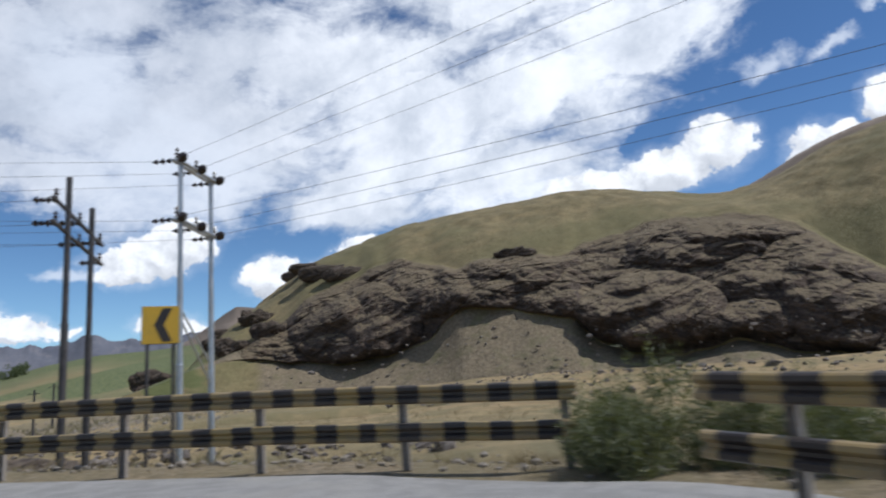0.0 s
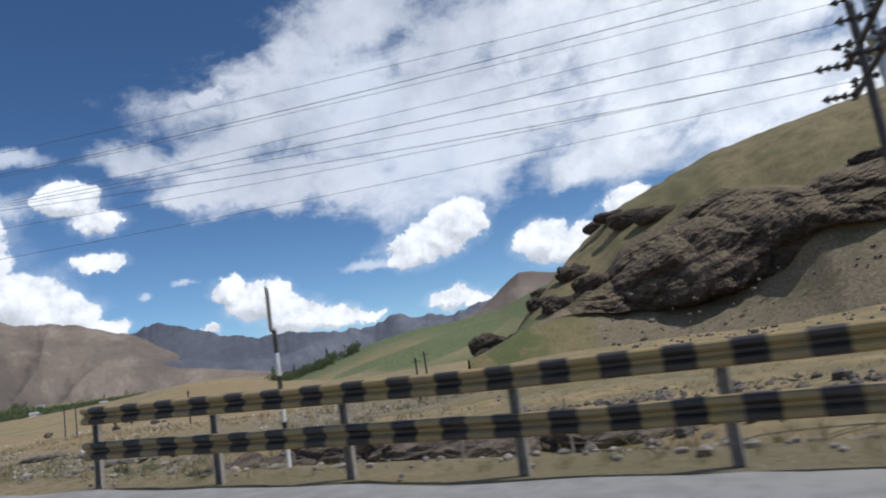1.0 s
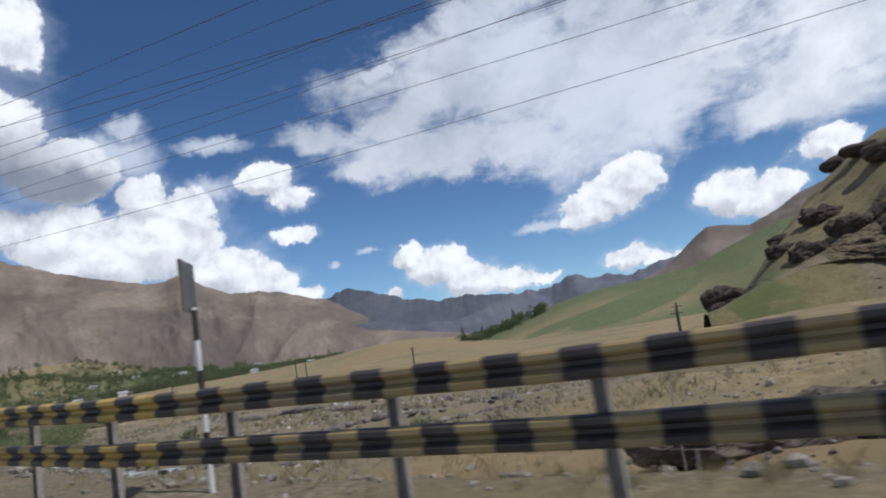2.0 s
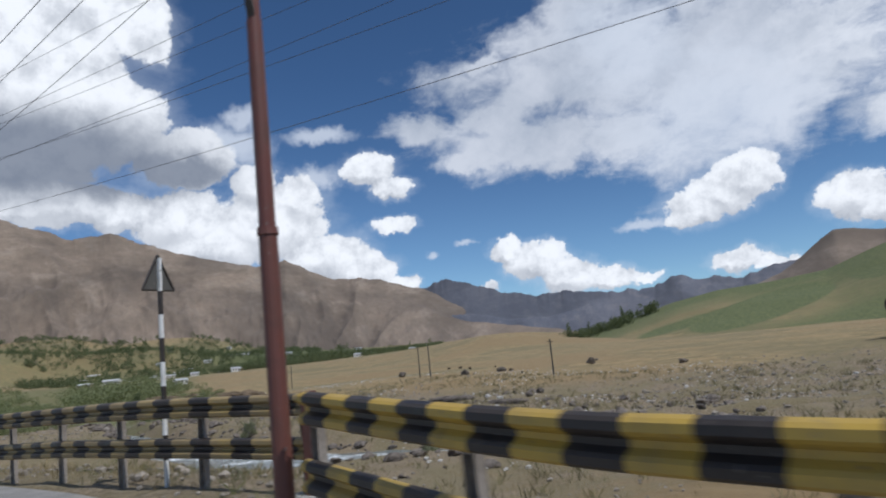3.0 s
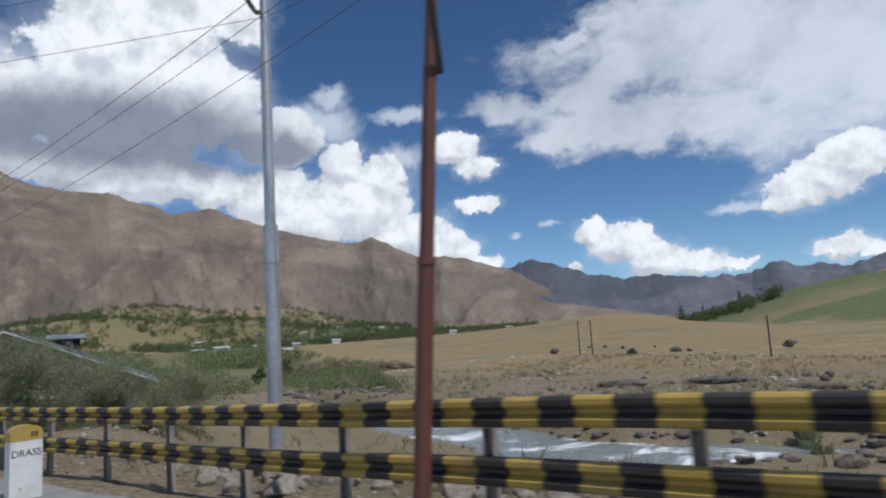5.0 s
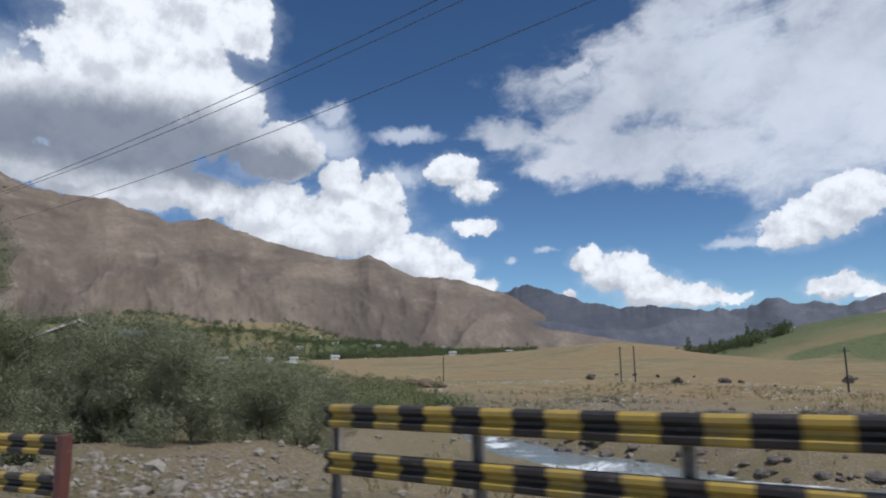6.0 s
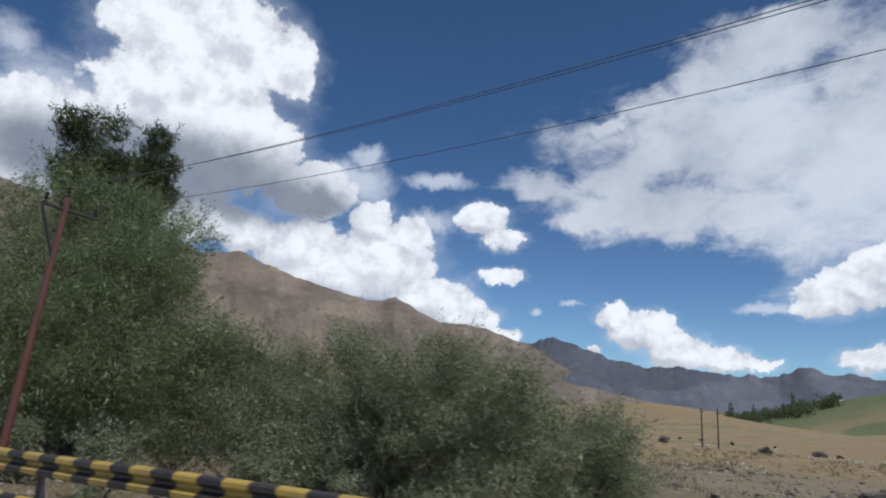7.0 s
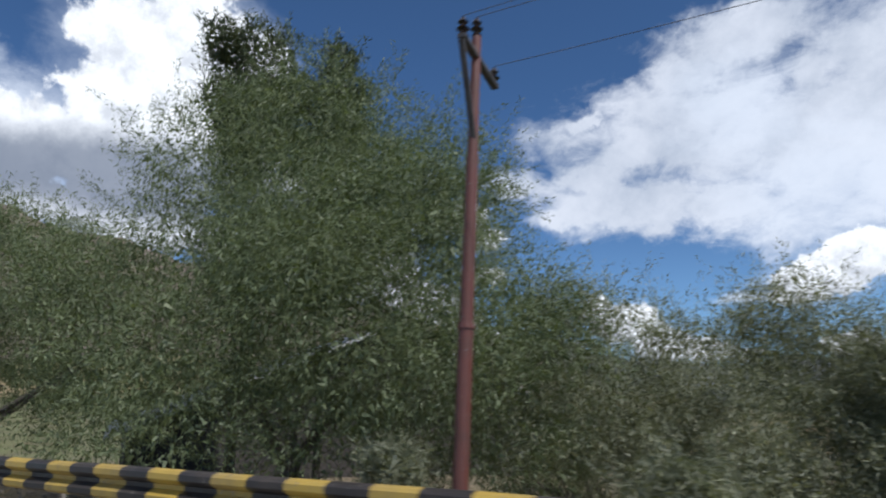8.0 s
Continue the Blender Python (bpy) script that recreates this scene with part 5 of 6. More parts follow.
def build_green_slope():
    c = np.array(sorted(GREEN_CREST))
    yaw = np.arange(c[0, 0], c[-1, 0], 0.2)
    up = np.interp(yaw, c[:, 0], c[:, 1])
    far, near = 640.0, 330.0
    tall = np.tan(np.radians(up)) * (far - 20) + 2
    u = np.r_[np.linspace(0, 1, 50), 1.1, 1.3]
    A, U = np.meshgrid(yaw, u)
    H = np.meshgrid(tall, u)[0]
    R = near + (far - near) * U
    x, y = -18 - np.sin(np.radians(A)) * R, 2.5 + np.cos(np.radians(A)) * R
    p = np.stack([x.ravel(), y.ravel()], 1)
    z = -7 + (H + 7) * np.where(U <= 1, np.clip(U, 0, 1) ** 1.1, 1 - (U - 1) * 0.8) + lumps(81, 0.02, p).reshape(A.shape) * 1.2 * np.sin(np.pi * np.clip(U, 0, 1))
    n, m = len(yaw), len(u)
    at = np.arange(n * m).reshape(m, n)
    faces = np.stack([at[:-1, :-1], at[:-1, 1:], at[1:, 1:], at[1:, :-1]], -1).reshape(-1, 4)
    ob = mesh_object("green_slope", np.stack([x.ravel(), y.ravel(), z.ravel()], 1), faces[:, ::-1], GROUND)
    patch = lumps(82, 0.011, p * np.array([1.0, 0.6])).reshape(A.shape)
    rise = np.degrees(np.arctan2(z - 2.2, R))
    fields = [(34.6, 0.95, 5.0, 0.85, -0.22, 1.0), (40.0, 0.35, 4.0, 0.3, -0.2, 0.7), (27.5, 2.9, 2.0, 0.9, 0.0, 0.7), (36.0, -0.35, 8.0, 0.18, 0.0, 0.5)]
    green = 0.66 + 0.26 * patch
    for yaw0, up0, wide, tall_half, tilt, depth in fields:
        d = np.hypot((A - yaw0) / wide, (rise - up0 - tilt * (A - yaw0)) / tall_half) + 0.25 * patch
        green = np.maximum(green, depth * smooth(1.15, 0.7, d))
    for name, values in (("stony", np.zeros(A.shape) + 0.05), ("green", green)):
        ob.data.attributes.new(name, "FLOAT", "POINT").data.foreach_set("value", np.clip(values, 0, 1).ravel().astype(np.float32))
    tagged(ob, "smooth slope of green and straw-coloured fields", "hill", kind="structure")
    return yaw, u, z


SLOPE = build_green_slope()


def slope_spot(turn, share):
    """A point on the green slope: degrees to the left of +y, share of the way to its crest."""
    yaw, u, z = SLOPE
    i = int(np.argmin(np.abs(yaw - turn)))
    r = 330 + 310 * share
    return -18 - math.sin(radians(turn)) * r, 2.5 + math.cos(radians(turn)) * r, float(np.interp(share, u, z[:, i]))



# ---- rocks ----
def sphere_points(level):
    bm = bmesh.new()
    bmesh.ops.create_icosphere(bm, subdivisions=level, radius=1.0)
    v = np.array([p.co[:] for p in bm.verts])
    f = np.array([[q.index for q in face.verts] for face in bm.faces])
    bm.free()
    return v, f


SPHERES = {k: sphere_points(k) for k in (1, 2, 3, 4, 5)}


def rock_shape(level, half, seed, craggy=1.0):
    """A fractured block: flattened faces, ledges and cracks."""
    v, f = SPHERES[level]
    rng = np.random.RandomState(seed)
    q = v * (1 + 0.18 * lumps(seed, 0.9, v)[:, None])
    for _ in range(30 if level > 2 else 8):
        nrm = rng.normal(size=3) * (1, 1, 0.8)
        nrm /= np.linalg.norm(nrm)
        over = np.maximum(q @ nrm - rng.uniform(0.42, 0.85), 0)
        q = q - over[:, None] * nrm * 0.95
    q = q * np.array(half)
    size = min(half)
    if level > 2 and craggy > 0.8:
        tilt = q + lumps(seed + 1, 0.5 / size, q)[:, None] * size * 0.3
        layer = np.sin((tilt[:, 2] + 0.35 * tilt[:, 0] + 0.15 * tilt[:, 1]) * (7.0 / size))
        out = v / (np.linalg.norm(v, axis=1)[:, None])
        q = q + out * (np.sign(layer) * np.abs(layer) ** 0.5 * 0.06 + lumps(seed + 2, 1.1 / size, q) * 0.2 + np.abs(lumps(seed + 3, 4.5 / size, q)) * 0.07)[:, None] * size * craggy
    return q, f


def outcrop(place, half, turn, seed, label, mat=None, level=4, name="rock_outcrop", blocks=7, group="outcrops of the hill"):
    """A cluster of fractured blocks grown together."""
    rng = np.random.RandomState(seed)
    rock = holder(name, place, label, "rock", group)
    rock.rotation_euler = (0, 0, radians(turn))
    for k in range(blocks):
        size = np.array(half) * (0.72 if k == 0 else rng.uniform(0.34, 0.58))
        q, f = rock_shape(level, size, seed * 10 + k)
        a = rng.uniform(-0.5, 0.5)
        spin = np.array([[math.cos(a), -math.sin(a), 0], [math.sin(a), math.cos(a), 0], [0, 0, 1]])
        tip = rng.uniform(-0.25, 0.25)
        roll = np.array([[math.cos(tip), 0, math.sin(tip)], [0, 1, 0], [-math.sin(tip), 0, math.cos(tip)]])
        off = np.zeros(3) if k == 0 else rng.uniform(-0.62, 0.62, 3) * np.array(half) * (1, 0.6, 0.75)
        mesh_object("rock_block", q @ roll.T @ spin.T + off, f, mat or ROCK, rock, smooth=False)
    return rock


def crag(place, half, turn, seed, label, mat=None, level=5, name="rock_outcrop", group="outcrops of the hill", rough=1.0):
    """One mass of bedded, cracked rock."""
    v, f = SPHERES[level]
    q = np.sign(v) * np.abs(v) ** 0.8
    q = q * np.array(half)
    size = min(half)
    out = v / np.array(half)
    out /= np.linalg.norm(out, axis=1)[:, None]
    q = q + out * ((crags(q, size * 0.95, seed) - 0.35) * size * 0.75 + (crags(q, size * 0.3, seed + 9) - 0.3) * size * 0.16)[:, None] * rough
    a = radians(turn)
    spin = np.array([[math.cos(a), -math.sin(a), 0], [math.sin(a), math.cos(a), 0], [0, 0, 1]])
    ob = mesh_object(name, q @ spin.T, f, mat or ROCK, smooth=False)
    ob.location = place
    return tagged(ob, label, "rock", group)


DARK = "craggy dark brown rock outcrop"
crag((-92, 136, 0.6), (6.5, 4.5, 4.0), 30, 1, "isolated dark rock knob at the foot of the hill")
for k, (x, y, half, turn) in enumerate(((-78, 141, (4.2, 2.6, 2.4), 40), (-72, 147, (4.4, 3.0, 2.8), 35), (-86, 148, (4.0, 2.2, 1.8), 45), (-80, 158, (5.0, 2.8, 2.4), 38), (-90, 157, (2.6, 1.8, 1.4), 30))):
    crag((x, y, hill_z(x, y) + 0.1 * half[2]), half, turn, 20 + k, "broken rock rib climbing the hill's flank", level=4)
for k, (x, y, half) in enumerate(((-66, 172, (9, 4, 2.8)), (-76, 184, (7, 3.5, 1.7)), (-88, 205, (7, 4, 2.4)), (-58, 166, (8, 3.6, 2.4)))):
    crag((x, y, hill_z(x, y) - 0.5 * half[2]), half, 38, 30 + k, DARK + " near the crest", level=4, rough=0.45)
for k, (x, y, half) in enumerate(((14, 142, (6, 3, 2.0)), (28, 136, (7, 3, 2.2)), (40, 126, (6, 3, 2.4)), (-14, 150, (5, 2.6, 1.6)))):
    crag((x, y, hill_z(x, y) - 0.1 * half[2]), half, -10, 40 + k, DARK + " along a ledge", level=4)
for k, (x, y, half) in enumerate(((-34.0, 20.5, (3.6, 1.7, 0.7)), (-30.0, 21.8, (4.2, 1.8, 0.8)), (-25.5, 20.6, (3.4, 1.6, 0.7)), (-21.0, 22.5, (3.0, 1.5, 0.6)))):
    crag((x, y, ground_z(x, y) + 0.1), half, 10 - 8 * k, 50 + k, "low layered brown rock ledge in dry grass", LEDGE_ROCK, 4, "rock_ledge", "ledges behind the guardrail")


# dark earth ledges and lone boulders in the valley
for k, (x, y, half, turn) in enumerate(((-214, 36, (9, 3.5, 2.0), 75), (-204, 44, (8, 3, 1.8), 68), (-222, 30, (7, 3, 1.6), 82), (-106, 44.5, (3.2, 1.2, 0.4), 30), (-97, 46, (2.4, 1.0, 0.35), 35), (-118, 42, (2.8, 1.0, 0.4), 40))):
    crag((x, y, ground_z(x, y) + 0.2), half, turn, 60 + k, "low dark earth ledge in the dry valley floor", PALE_ROCK if k > 2 else EARTH, 4, "earth_ledge", "ledges in the valley")
for k, (x, y, s) in enumerate(((-220, 120, 1.2), (-201, 111, 0.9), (-164, 97.5, 0.8), (-117, 100, 0.7), (-230, 122, 0.8), (-190, 112, 0.55), (-150, 90, 0.45))):
    q, f = rock_shape(3, (s, s * 0.8, s * 0.7), 400 + k)
    ob = mesh_object("field_boulder", q, f, ROCK, smooth=False)
    ob.location = (x, y, ground_z(x, y) + s * 0.25)
    tagged(ob, "lone dark boulder in the straw-coloured field", "boulder", "boulders in the field")


# ---- loose stones ----
def stones(name, label, places, sizes, seed, mat, level=1):
    """Many stones on the ground as one mass."""
    rng = np.random.RandomState(seed)
    shapes = [rock_shape(level, (1, rng.uniform(0.6, 1), rng.uniform(0.45, 0.8)), seed + k, 0.6) for k in range(6)]
    verts, faces, n = [], [], 0
    for (x, y, z), s in zip(places, sizes):
        q, f = shapes[rng.randint(6)]
        a = rng.uniform(0, 6.28)
        turn = np.array([[math.cos(a), -math.sin(a), 0], [math.sin(a), math.cos(a), 0], [0, 0, 1]])
        verts.append(q @ turn.T * s + (x, y, z + s * 0.15))
        faces.append(f + n)
        n += len(q)
    ob = mesh_object(name, np.concatenate(verts), np.concatenate(faces), mat, smooth=False)
    return tagged(ob, label, "stones", kind="stuff")


def on_land(x, y, up=0.0):
    return np.c_[x, y, land(x, y)[0] + up]


rng = np.random.RandomState(77)
along = EDGE[(EDGE[:, 0] < 3) & (EDGE[:, 0] > -112)]
normal = -toward_road(along)[0]
pick = rng.randint(0, len(along), 5200)
away = rng.gamma(1.6, 2.2, 5200) + 0.35
spot = along[pick] + normal[pick] * away[:, None] + rng.normal(0, 0.3, (5200, 2))
stones("verge_stones", "pale loose stones along the road embankment", on_land(spot[:, 0], spot[:, 1]), rng.gamma(1.5, 0.026, 5200) + 0.02, 5, STONE)
# rubble heaped behind the rail at the bend
stretch = along[(along[:, 0] < -56) & (along[:, 0] > -69)]
side = -toward_road(stretch)[0]
BOULDERS = [rock_shape(3, (1, 0.8, 0.62), 300 + k, 0.7) for k in range(5)]
boulder_meshes = []
for q, f in BOULDERS:
    boulder_meshes.append(mesh_object("boulder", q, f, STONE, smooth=False))
for k in range(90):
    i = rng.randint(len(stretch))
    x, y = stretch[i] + side[i] * rng.uniform(0.35, 2.2)
    s = rng.uniform(0.16, 0.44)
    m = pose(x, y, ground_z(x, y) + s * 0.2, rng.uniform(-20, 20), rng.uniform(-20, 20), rng.uniform(0, 360)) @ Matrix.Scale(s, 4)
    if k < 5:
        ob = boulder_meshes[k]
    else:
        ob = new("boulder", boulder_meshes[k % 5].data)
    ob.matrix_world = m
    tagged(ob, "pale grey angular boulder in the rubble bank", "boulder", "rubble behind the guardrail")
# scree on the far bank and the fields
far_pick = np.stack([rng.uniform(-230, -40, 42000), rng.uniform(-10, 110, 42000)], 1)
d = to_line(RIVER, far_pick[:, 0], far_pick[:, 1])[0]
keep = (d > 3.2) & (land(far_pick[:, 0], far_pick[:, 1])[1] > 2.5) & (rng.uniform(0, 1, 42000) < (np.exp(-np.maximum(d - 22, 0) / 26) + 0.03) * smooth(-0.5, 0.6, lumps(78, 0.12, far_pick)))
far_pick = far_pick[keep]
stones("river_stones", "grey stones scattered over the river bank", on_land(far_pick[:, 0], far_pick[:, 1]), rng.gamma(1.0, 0.065, len(far_pick)) + 0.04, 6, STONE)
dark_pick = np.stack([rng.uniform(-150, -66, 260), rng.uniform(16, 60, 260)], 1)
stones("dark_stones", "dark boulders along the river bed", on_land(dark_pick[:, 0], dark_pick[:, 1]), rng.gamma(1.5, 0.13, 260) + 0.08, 7, PALE_ROCK, 2)
shore = RIVER[(RIVER[:, 0] < -66) & (RIVER[:, 0] > -150)]
pick = rng.randint(0, len(shore), 520)
away = rng.choice([-1, 1], 520) * rng.uniform(2.6, 6.5, 520)
shore_spot = shore[pick] + toward_road(shore)[0][pick] * away[:, None] + rng.normal(0, 0.8, (520, 2))
stones("shore_stones", "dark wet boulders along the water's edge", on_land(shore_spot[:, 0], shore_spot[:, 1]), rng.gamma(1.8, 0.16, 520) + 0.12, 17, PALE_ROCK, 2)
pale = np.stack([rng.uniform(-215, -50, 5200), rng.uniform(14, 100, 5200)], 1)
pale = pale[(to_line(RIVER, pale[:, 0], pale[:, 1])[0] > 5) & (lumps(98, 0.1, pale) > 0.15)]
stones("bleached_stones", "small bleached stones scattered over the dry bank", on_land(pale[:, 0], pale[:, 1]), rng.gamma(1.2, 0.06, len(pale)) + 0.07, 18, WHITE_STONE)
gravel = np.stack([rng.uniform(-88, -77, 900), rng.uniform(-17, -6, 900)], 1)
gravel = gravel[land(gravel[:, 0], gravel[:, 1])[1] > 0.6]
stones("gravel_heap", "pale gravel and stones tipped beside the rail end", on_land(gravel[:, 0], gravel[:, 1]), rng.gamma(1.3, 0.045, len(gravel)) + 0.03, 19, STONE)
rubble = np.stack([rng.uniform(-42, 2, 1500), rng.uniform(14, 40, 1500)], 1)
rubble = rubble[lumps(79, 0.15, rubble) > 0.0]
stones("rubble_stones", "brown rubble strewn in the dry grass behind the guardrail", on_land(rubble[:, 0], rubble[:, 1]), rng.gamma(1.6, 0.09, len(rubble)) + 0.05, 9, PALE_ROCK)
talus_yaw, talus_r = np.radians(rng.uniform(-28, 26, 900)), rng.uniform(0, 1, 900)
foot_r = np.interp(np.degrees(talus_yaw), [p[0] for p in HILL_FOOT], [p[1] for p in HILL_FOOT])
tx, ty = -np.sin(talus_yaw) * (foot_r - 45 + 62 * talus_r), np.cos(talus_yaw) * (foot_r - 45 + 62 * talus_r)
tz = np.maximum(land(tx, ty)[0], -2.5 + np.clip(62 * talus_r - 45, 0, 20) / 20 * 13.5)
stones("scree_stones", "brown stones strewn below the cliffs", np.c_[tx, ty, tz], rng.gamma(1.5, 0.14, 900) + 0.08, 8, PALE_ROCK)


# ---- trees, bushes and grass ----
def leaf_mass(centres, reach, count, size, seed, droop=0.4, slim=0.22, shell=0.55):
    """Many small leaves spread over a crown of overlapping clumps: vertices and faces."""
    rng = np.random.RandomState(seed)
    centres, reach = np.asarray(centres, float), np.asarray(reach, float)
    weight = np.prod(reach, 1) ** (2 / 3)
    which = rng.choice(len(centres), count, p=weight / weight.sum())
    way = rng.normal(size=(count, 3))
    way /= np.linalg.norm(way, axis=1)[:, None]
    far = rng.uniform(0, 1, count) ** (1 / 3) * (1 - shell) + shell * rng.uniform(0.75, 1.05, count)
    tufts = rng.normal(size=(count, 3)) * 0.05
    c = centres[which] + way * reach[which] * far[:, None] + tufts
    d = rng.normal(size=(count, 3)) + way * 0.9
    d[:, 2] -= droop * 2
    d /= np.linalg.norm(d, axis=1)[:, None]
    w = np.cross(d, rng.normal(size=(count, 3)))
    w /= np.linalg.norm(w, axis=1)[:, None] + 1e-9
    length = size * rng.uniform(0.6, 1.35, count)[:, None]
    a, b = c - d * length / 2, c + d * length / 2
    half = w * length * slim / 2
    verts = np.stack([a + half, b, a - half], 1).reshape(-1, 3)
    return verts, np.arange(count * 3).reshape(-1, 3)


def sprays(tips, roots, per, size, seed, slim=0.2, loose=0.12):
    """Leaves set along shoots that run from roots to tips."""
    rng = np.random.RandomState(seed)
    n = len(tips)
    u = rng.uniform(0.05, 1.0, (n, per))
    axis = tips - roots
    c = roots[:, None] + axis[:, None] * u[..., None] + rng.normal(0, loose, (n, per, 3)) * 0.35
    d = axis[:, None] / (np.linalg.norm(axis, axis=1)[:, None, None] + 1e-9) + rng.normal(0, 0.7, (n, per, 3))
    d[..., 2] -= 0.15
    d /= np.linalg.norm(d, axis=2)[..., None]
    w = np.cross(d, rng.normal(size=d.shape))
    w /= np.linalg.norm(w, axis=2)[..., None] + 1e-9
    length = size * rng.uniform(0.6, 1.3, (n, per, 1))
    half = w * length * slim / 2
    verts = np.stack([c + half, c + d * length, c - half], 2).reshape(-1, 3)
    return verts, np.arange(len(verts)).reshape(-1, 3)


def limbs(bm, base, height, spread, count, seed, thick, fork=3):
    """A tapered trunk with limbs that fork outwards."""
    rng = np.random.RandomState(seed)
    top = Vector(base) + Vector((rng.uniform(-0.2, 0.2), rng.uniform(-0.2, 0.2), height * 0.4))
    tube(bm, Vector(base) - Vector((0, 0, 0.4)), top, thick, thick * 0.7, 9)
    for k in range(count):
        a = 6.28 * k / count + rng.uniform(-0.3, 0.3)
        start = Vector(base).lerp(top, rng.uniform(0.6, 1.0))
        mid = start + Vector((math.cos(a), math.sin(a), 0)) * spread * rng.uniform(0.3, 0.5) + Vector((0, 0, height * rng.uniform(0.18, 0.3)))
        tube(bm, start, mid, thick * 0.5, thick * 0.32, 7)
        for _ in range(fork):
            end = mid + Vector((math.cos(a + rng.uniform(-0.8, 0.8)), math.sin(a + rng.uniform(-0.8, 0.8)), 0)) * spread * rng.uniform(0.2, 0.5) + Vector((0, 0, height * rng.uniform(0.1, 0.32)))
            tube(bm, mid, end, thick * 0.28, thick * 0.08, 5)


def crown_shoots(centres, reach, count, long, seed, rise=0.5):
    """Shoots that stand out of the clumps: roots and tips."""
    rng = np.random.RandomState(seed)
    centres, reach = np.asarray(centres, float), np.asarray(reach, float)
    which = rng.randint(0, len(centres), count)
    way = rng.normal(size=(count, 3))
    way[:, 2] = np.abs(way[:, 2]) * 0.9 - 0.25
    way /= np.linalg.norm(way, axis=1)[:, None]
    roots = centres[which] + way * reach[which] * rng.uniform(0.55, 0.95, (count, 1))
    lean = way + rng.normal(0, 0.35, (count, 3))
    lean[:, 2] += rise
    lean /= np.linalg.norm(lean, axis=1)[:, None]
    return roots, roots + lean * long * rng.uniform(0.5, 1.3, (count, 1))


def tree(name, place, clumps, leaves, leaf, mat, label, category, seed, shoots=0, shoot_long=0.7, per=26, trunk=(3.0, 2.0, 5, 0.16), rise=0.4, droop=0.4, group=""):
    h = holder(name, place, label, category, group)
    bm = bmesh.new()
    limbs(bm, (0, 0, 0), trunk[0], trunk[1], trunk[2], seed, trunk[3])
    part("trunk", bm, BARK, h, "grey-brown bark")
    centres, reach = [c[:3] for c in clumps], [c[3:] for c in clumps]
    v, f = leaf_mass(centres, reach, leaves, leaf, seed, droop)
    v1, f1 = leaf_mass(centres, np.asarray(reach) * 0.8, leaves // 6, leaf * 1.5, seed + 5, droop, 0.4, 0.1)
    v, f = np.concatenate([v, v1]), np.concatenate([f, f1 + len(v)])
    if shoots:
        roots, tips = crown_shoots(centres, reach, shoots, shoot_long, seed + 1, rise)
        v2, f2 = sprays(tips, roots, per, leaf * 1.1, seed + 2)
        v, f = np.concatenate([v, v2]), np.concatenate([f, f2 + len(v)])
    mesh_object("crown", v, f, mat, h, smooth=False)
    return h


def clump_dome(seed, count, half, height, low=0.1, big=0.42):
    """Clumps that fill a dome of the given half width and height."""
    rng = np.random.RandomState(seed)
    out = []
    for k in range(count):
        a, r = rng.uniform(0, 6.28), math.sqrt(rng.uniform(0, 1))
        z = height * (low + (0.92 - low) * rng.uniform(0, 1) ** 0.8)
        narrow = math.sqrt(max(0.05, 1 - (z / height) ** 2.2))
        s = half * big * rng.uniform(0.65, 1.15) * (0.6 + 0.4 * narrow)
        out.append((math.cos(a) * r * half * narrow * 0.82, math.sin(a) * r * half * narrow * 0.82, z - s * 0.3, s, s, s * rng.uniform(0.7, 1.0)))
    return out


def clump_ball(seed, count, half, middle, big):
    """Clumps that fill an upright egg round a height."""
    rng = np.random.RandomState(seed)
    out = []
    for k in range(count):
        way = rng.normal(size=3)
        way *= rng.uniform(0.35, 1.0) / np.linalg.norm(way)
        s = big * rng.uniform(0.75, 1.25)
        out.append((way[0] * half[0], way[1] * half[1], middle + way[2] * half[2], s, s, s * 1.2))
    return out


def at_ground(x, y, sink=0.1):
    return (x, y, ground_z(x, y) - sink)


# the willow by the roadside pole and its neighbour
flank = [(x + 3.6, y + 1.6, z, a, b, c) for x, y, z, a, b, c in clump_dome(14, 30, 3.6, 7.2, 0.15, 0.38)]
tree("willow_tree", at_ground(-101.8, -21.6), clump_dome(11, 72, 6.5, 9.7, 0.18, 0.29) + flank, 130000, 0.092, WILLOW, "large green willow tree with drooping leafy shoots", "tree", 21, 5600, 0.7, 30, (3.4, 1.8, 7, 0.22), 0.25, 0.55, "trees by the road")
tree("willow_tree", at_ground(-106.0, -28.2), clump_dome(12, 46, 5.5, 6.8, 0.06, 0.32), 70000, 0.09, WILLOW, "green willow tree standing behind the guardrail", "tree", 24, 2400, 0.7, 30, (3.6, 2.8, 6, 0.2), 0.25, 0.55, "trees by the road")
# the poplars that rise behind it
broad = clump_ball(15, 30, (1.5, 1.75, 2.9), 10.9, 0.62) + [(0, 0, 6.6, 1.3, 1.3, 1.8)]
tree("poplar_tree", at_ground(-105.8, -22.4), broad, 26000, 0.15, POPLAR, "dark green poplar rising behind the willow", "tree", 31, 420, 0.5, 22, (9.5, 0.9, 4, 0.16), 0.7, 0.2, "trees by the road")
slender = clump_ball(16, 24, (0.8, 0.85, 2.9), 10.7, 0.5) + [(0, 0, 6.6, 0.9, 0.9, 1.8)]
tree("poplar_tree", at_ground(-105.2, -20.2), slender, 16000, 0.15, POPLAR, "slender dark green poplar rising behind the willow", "tree", 33, 260, 0.5, 22, (9.8, 0.5, 3, 0.12), 0.9, 0.2, "trees by the road")
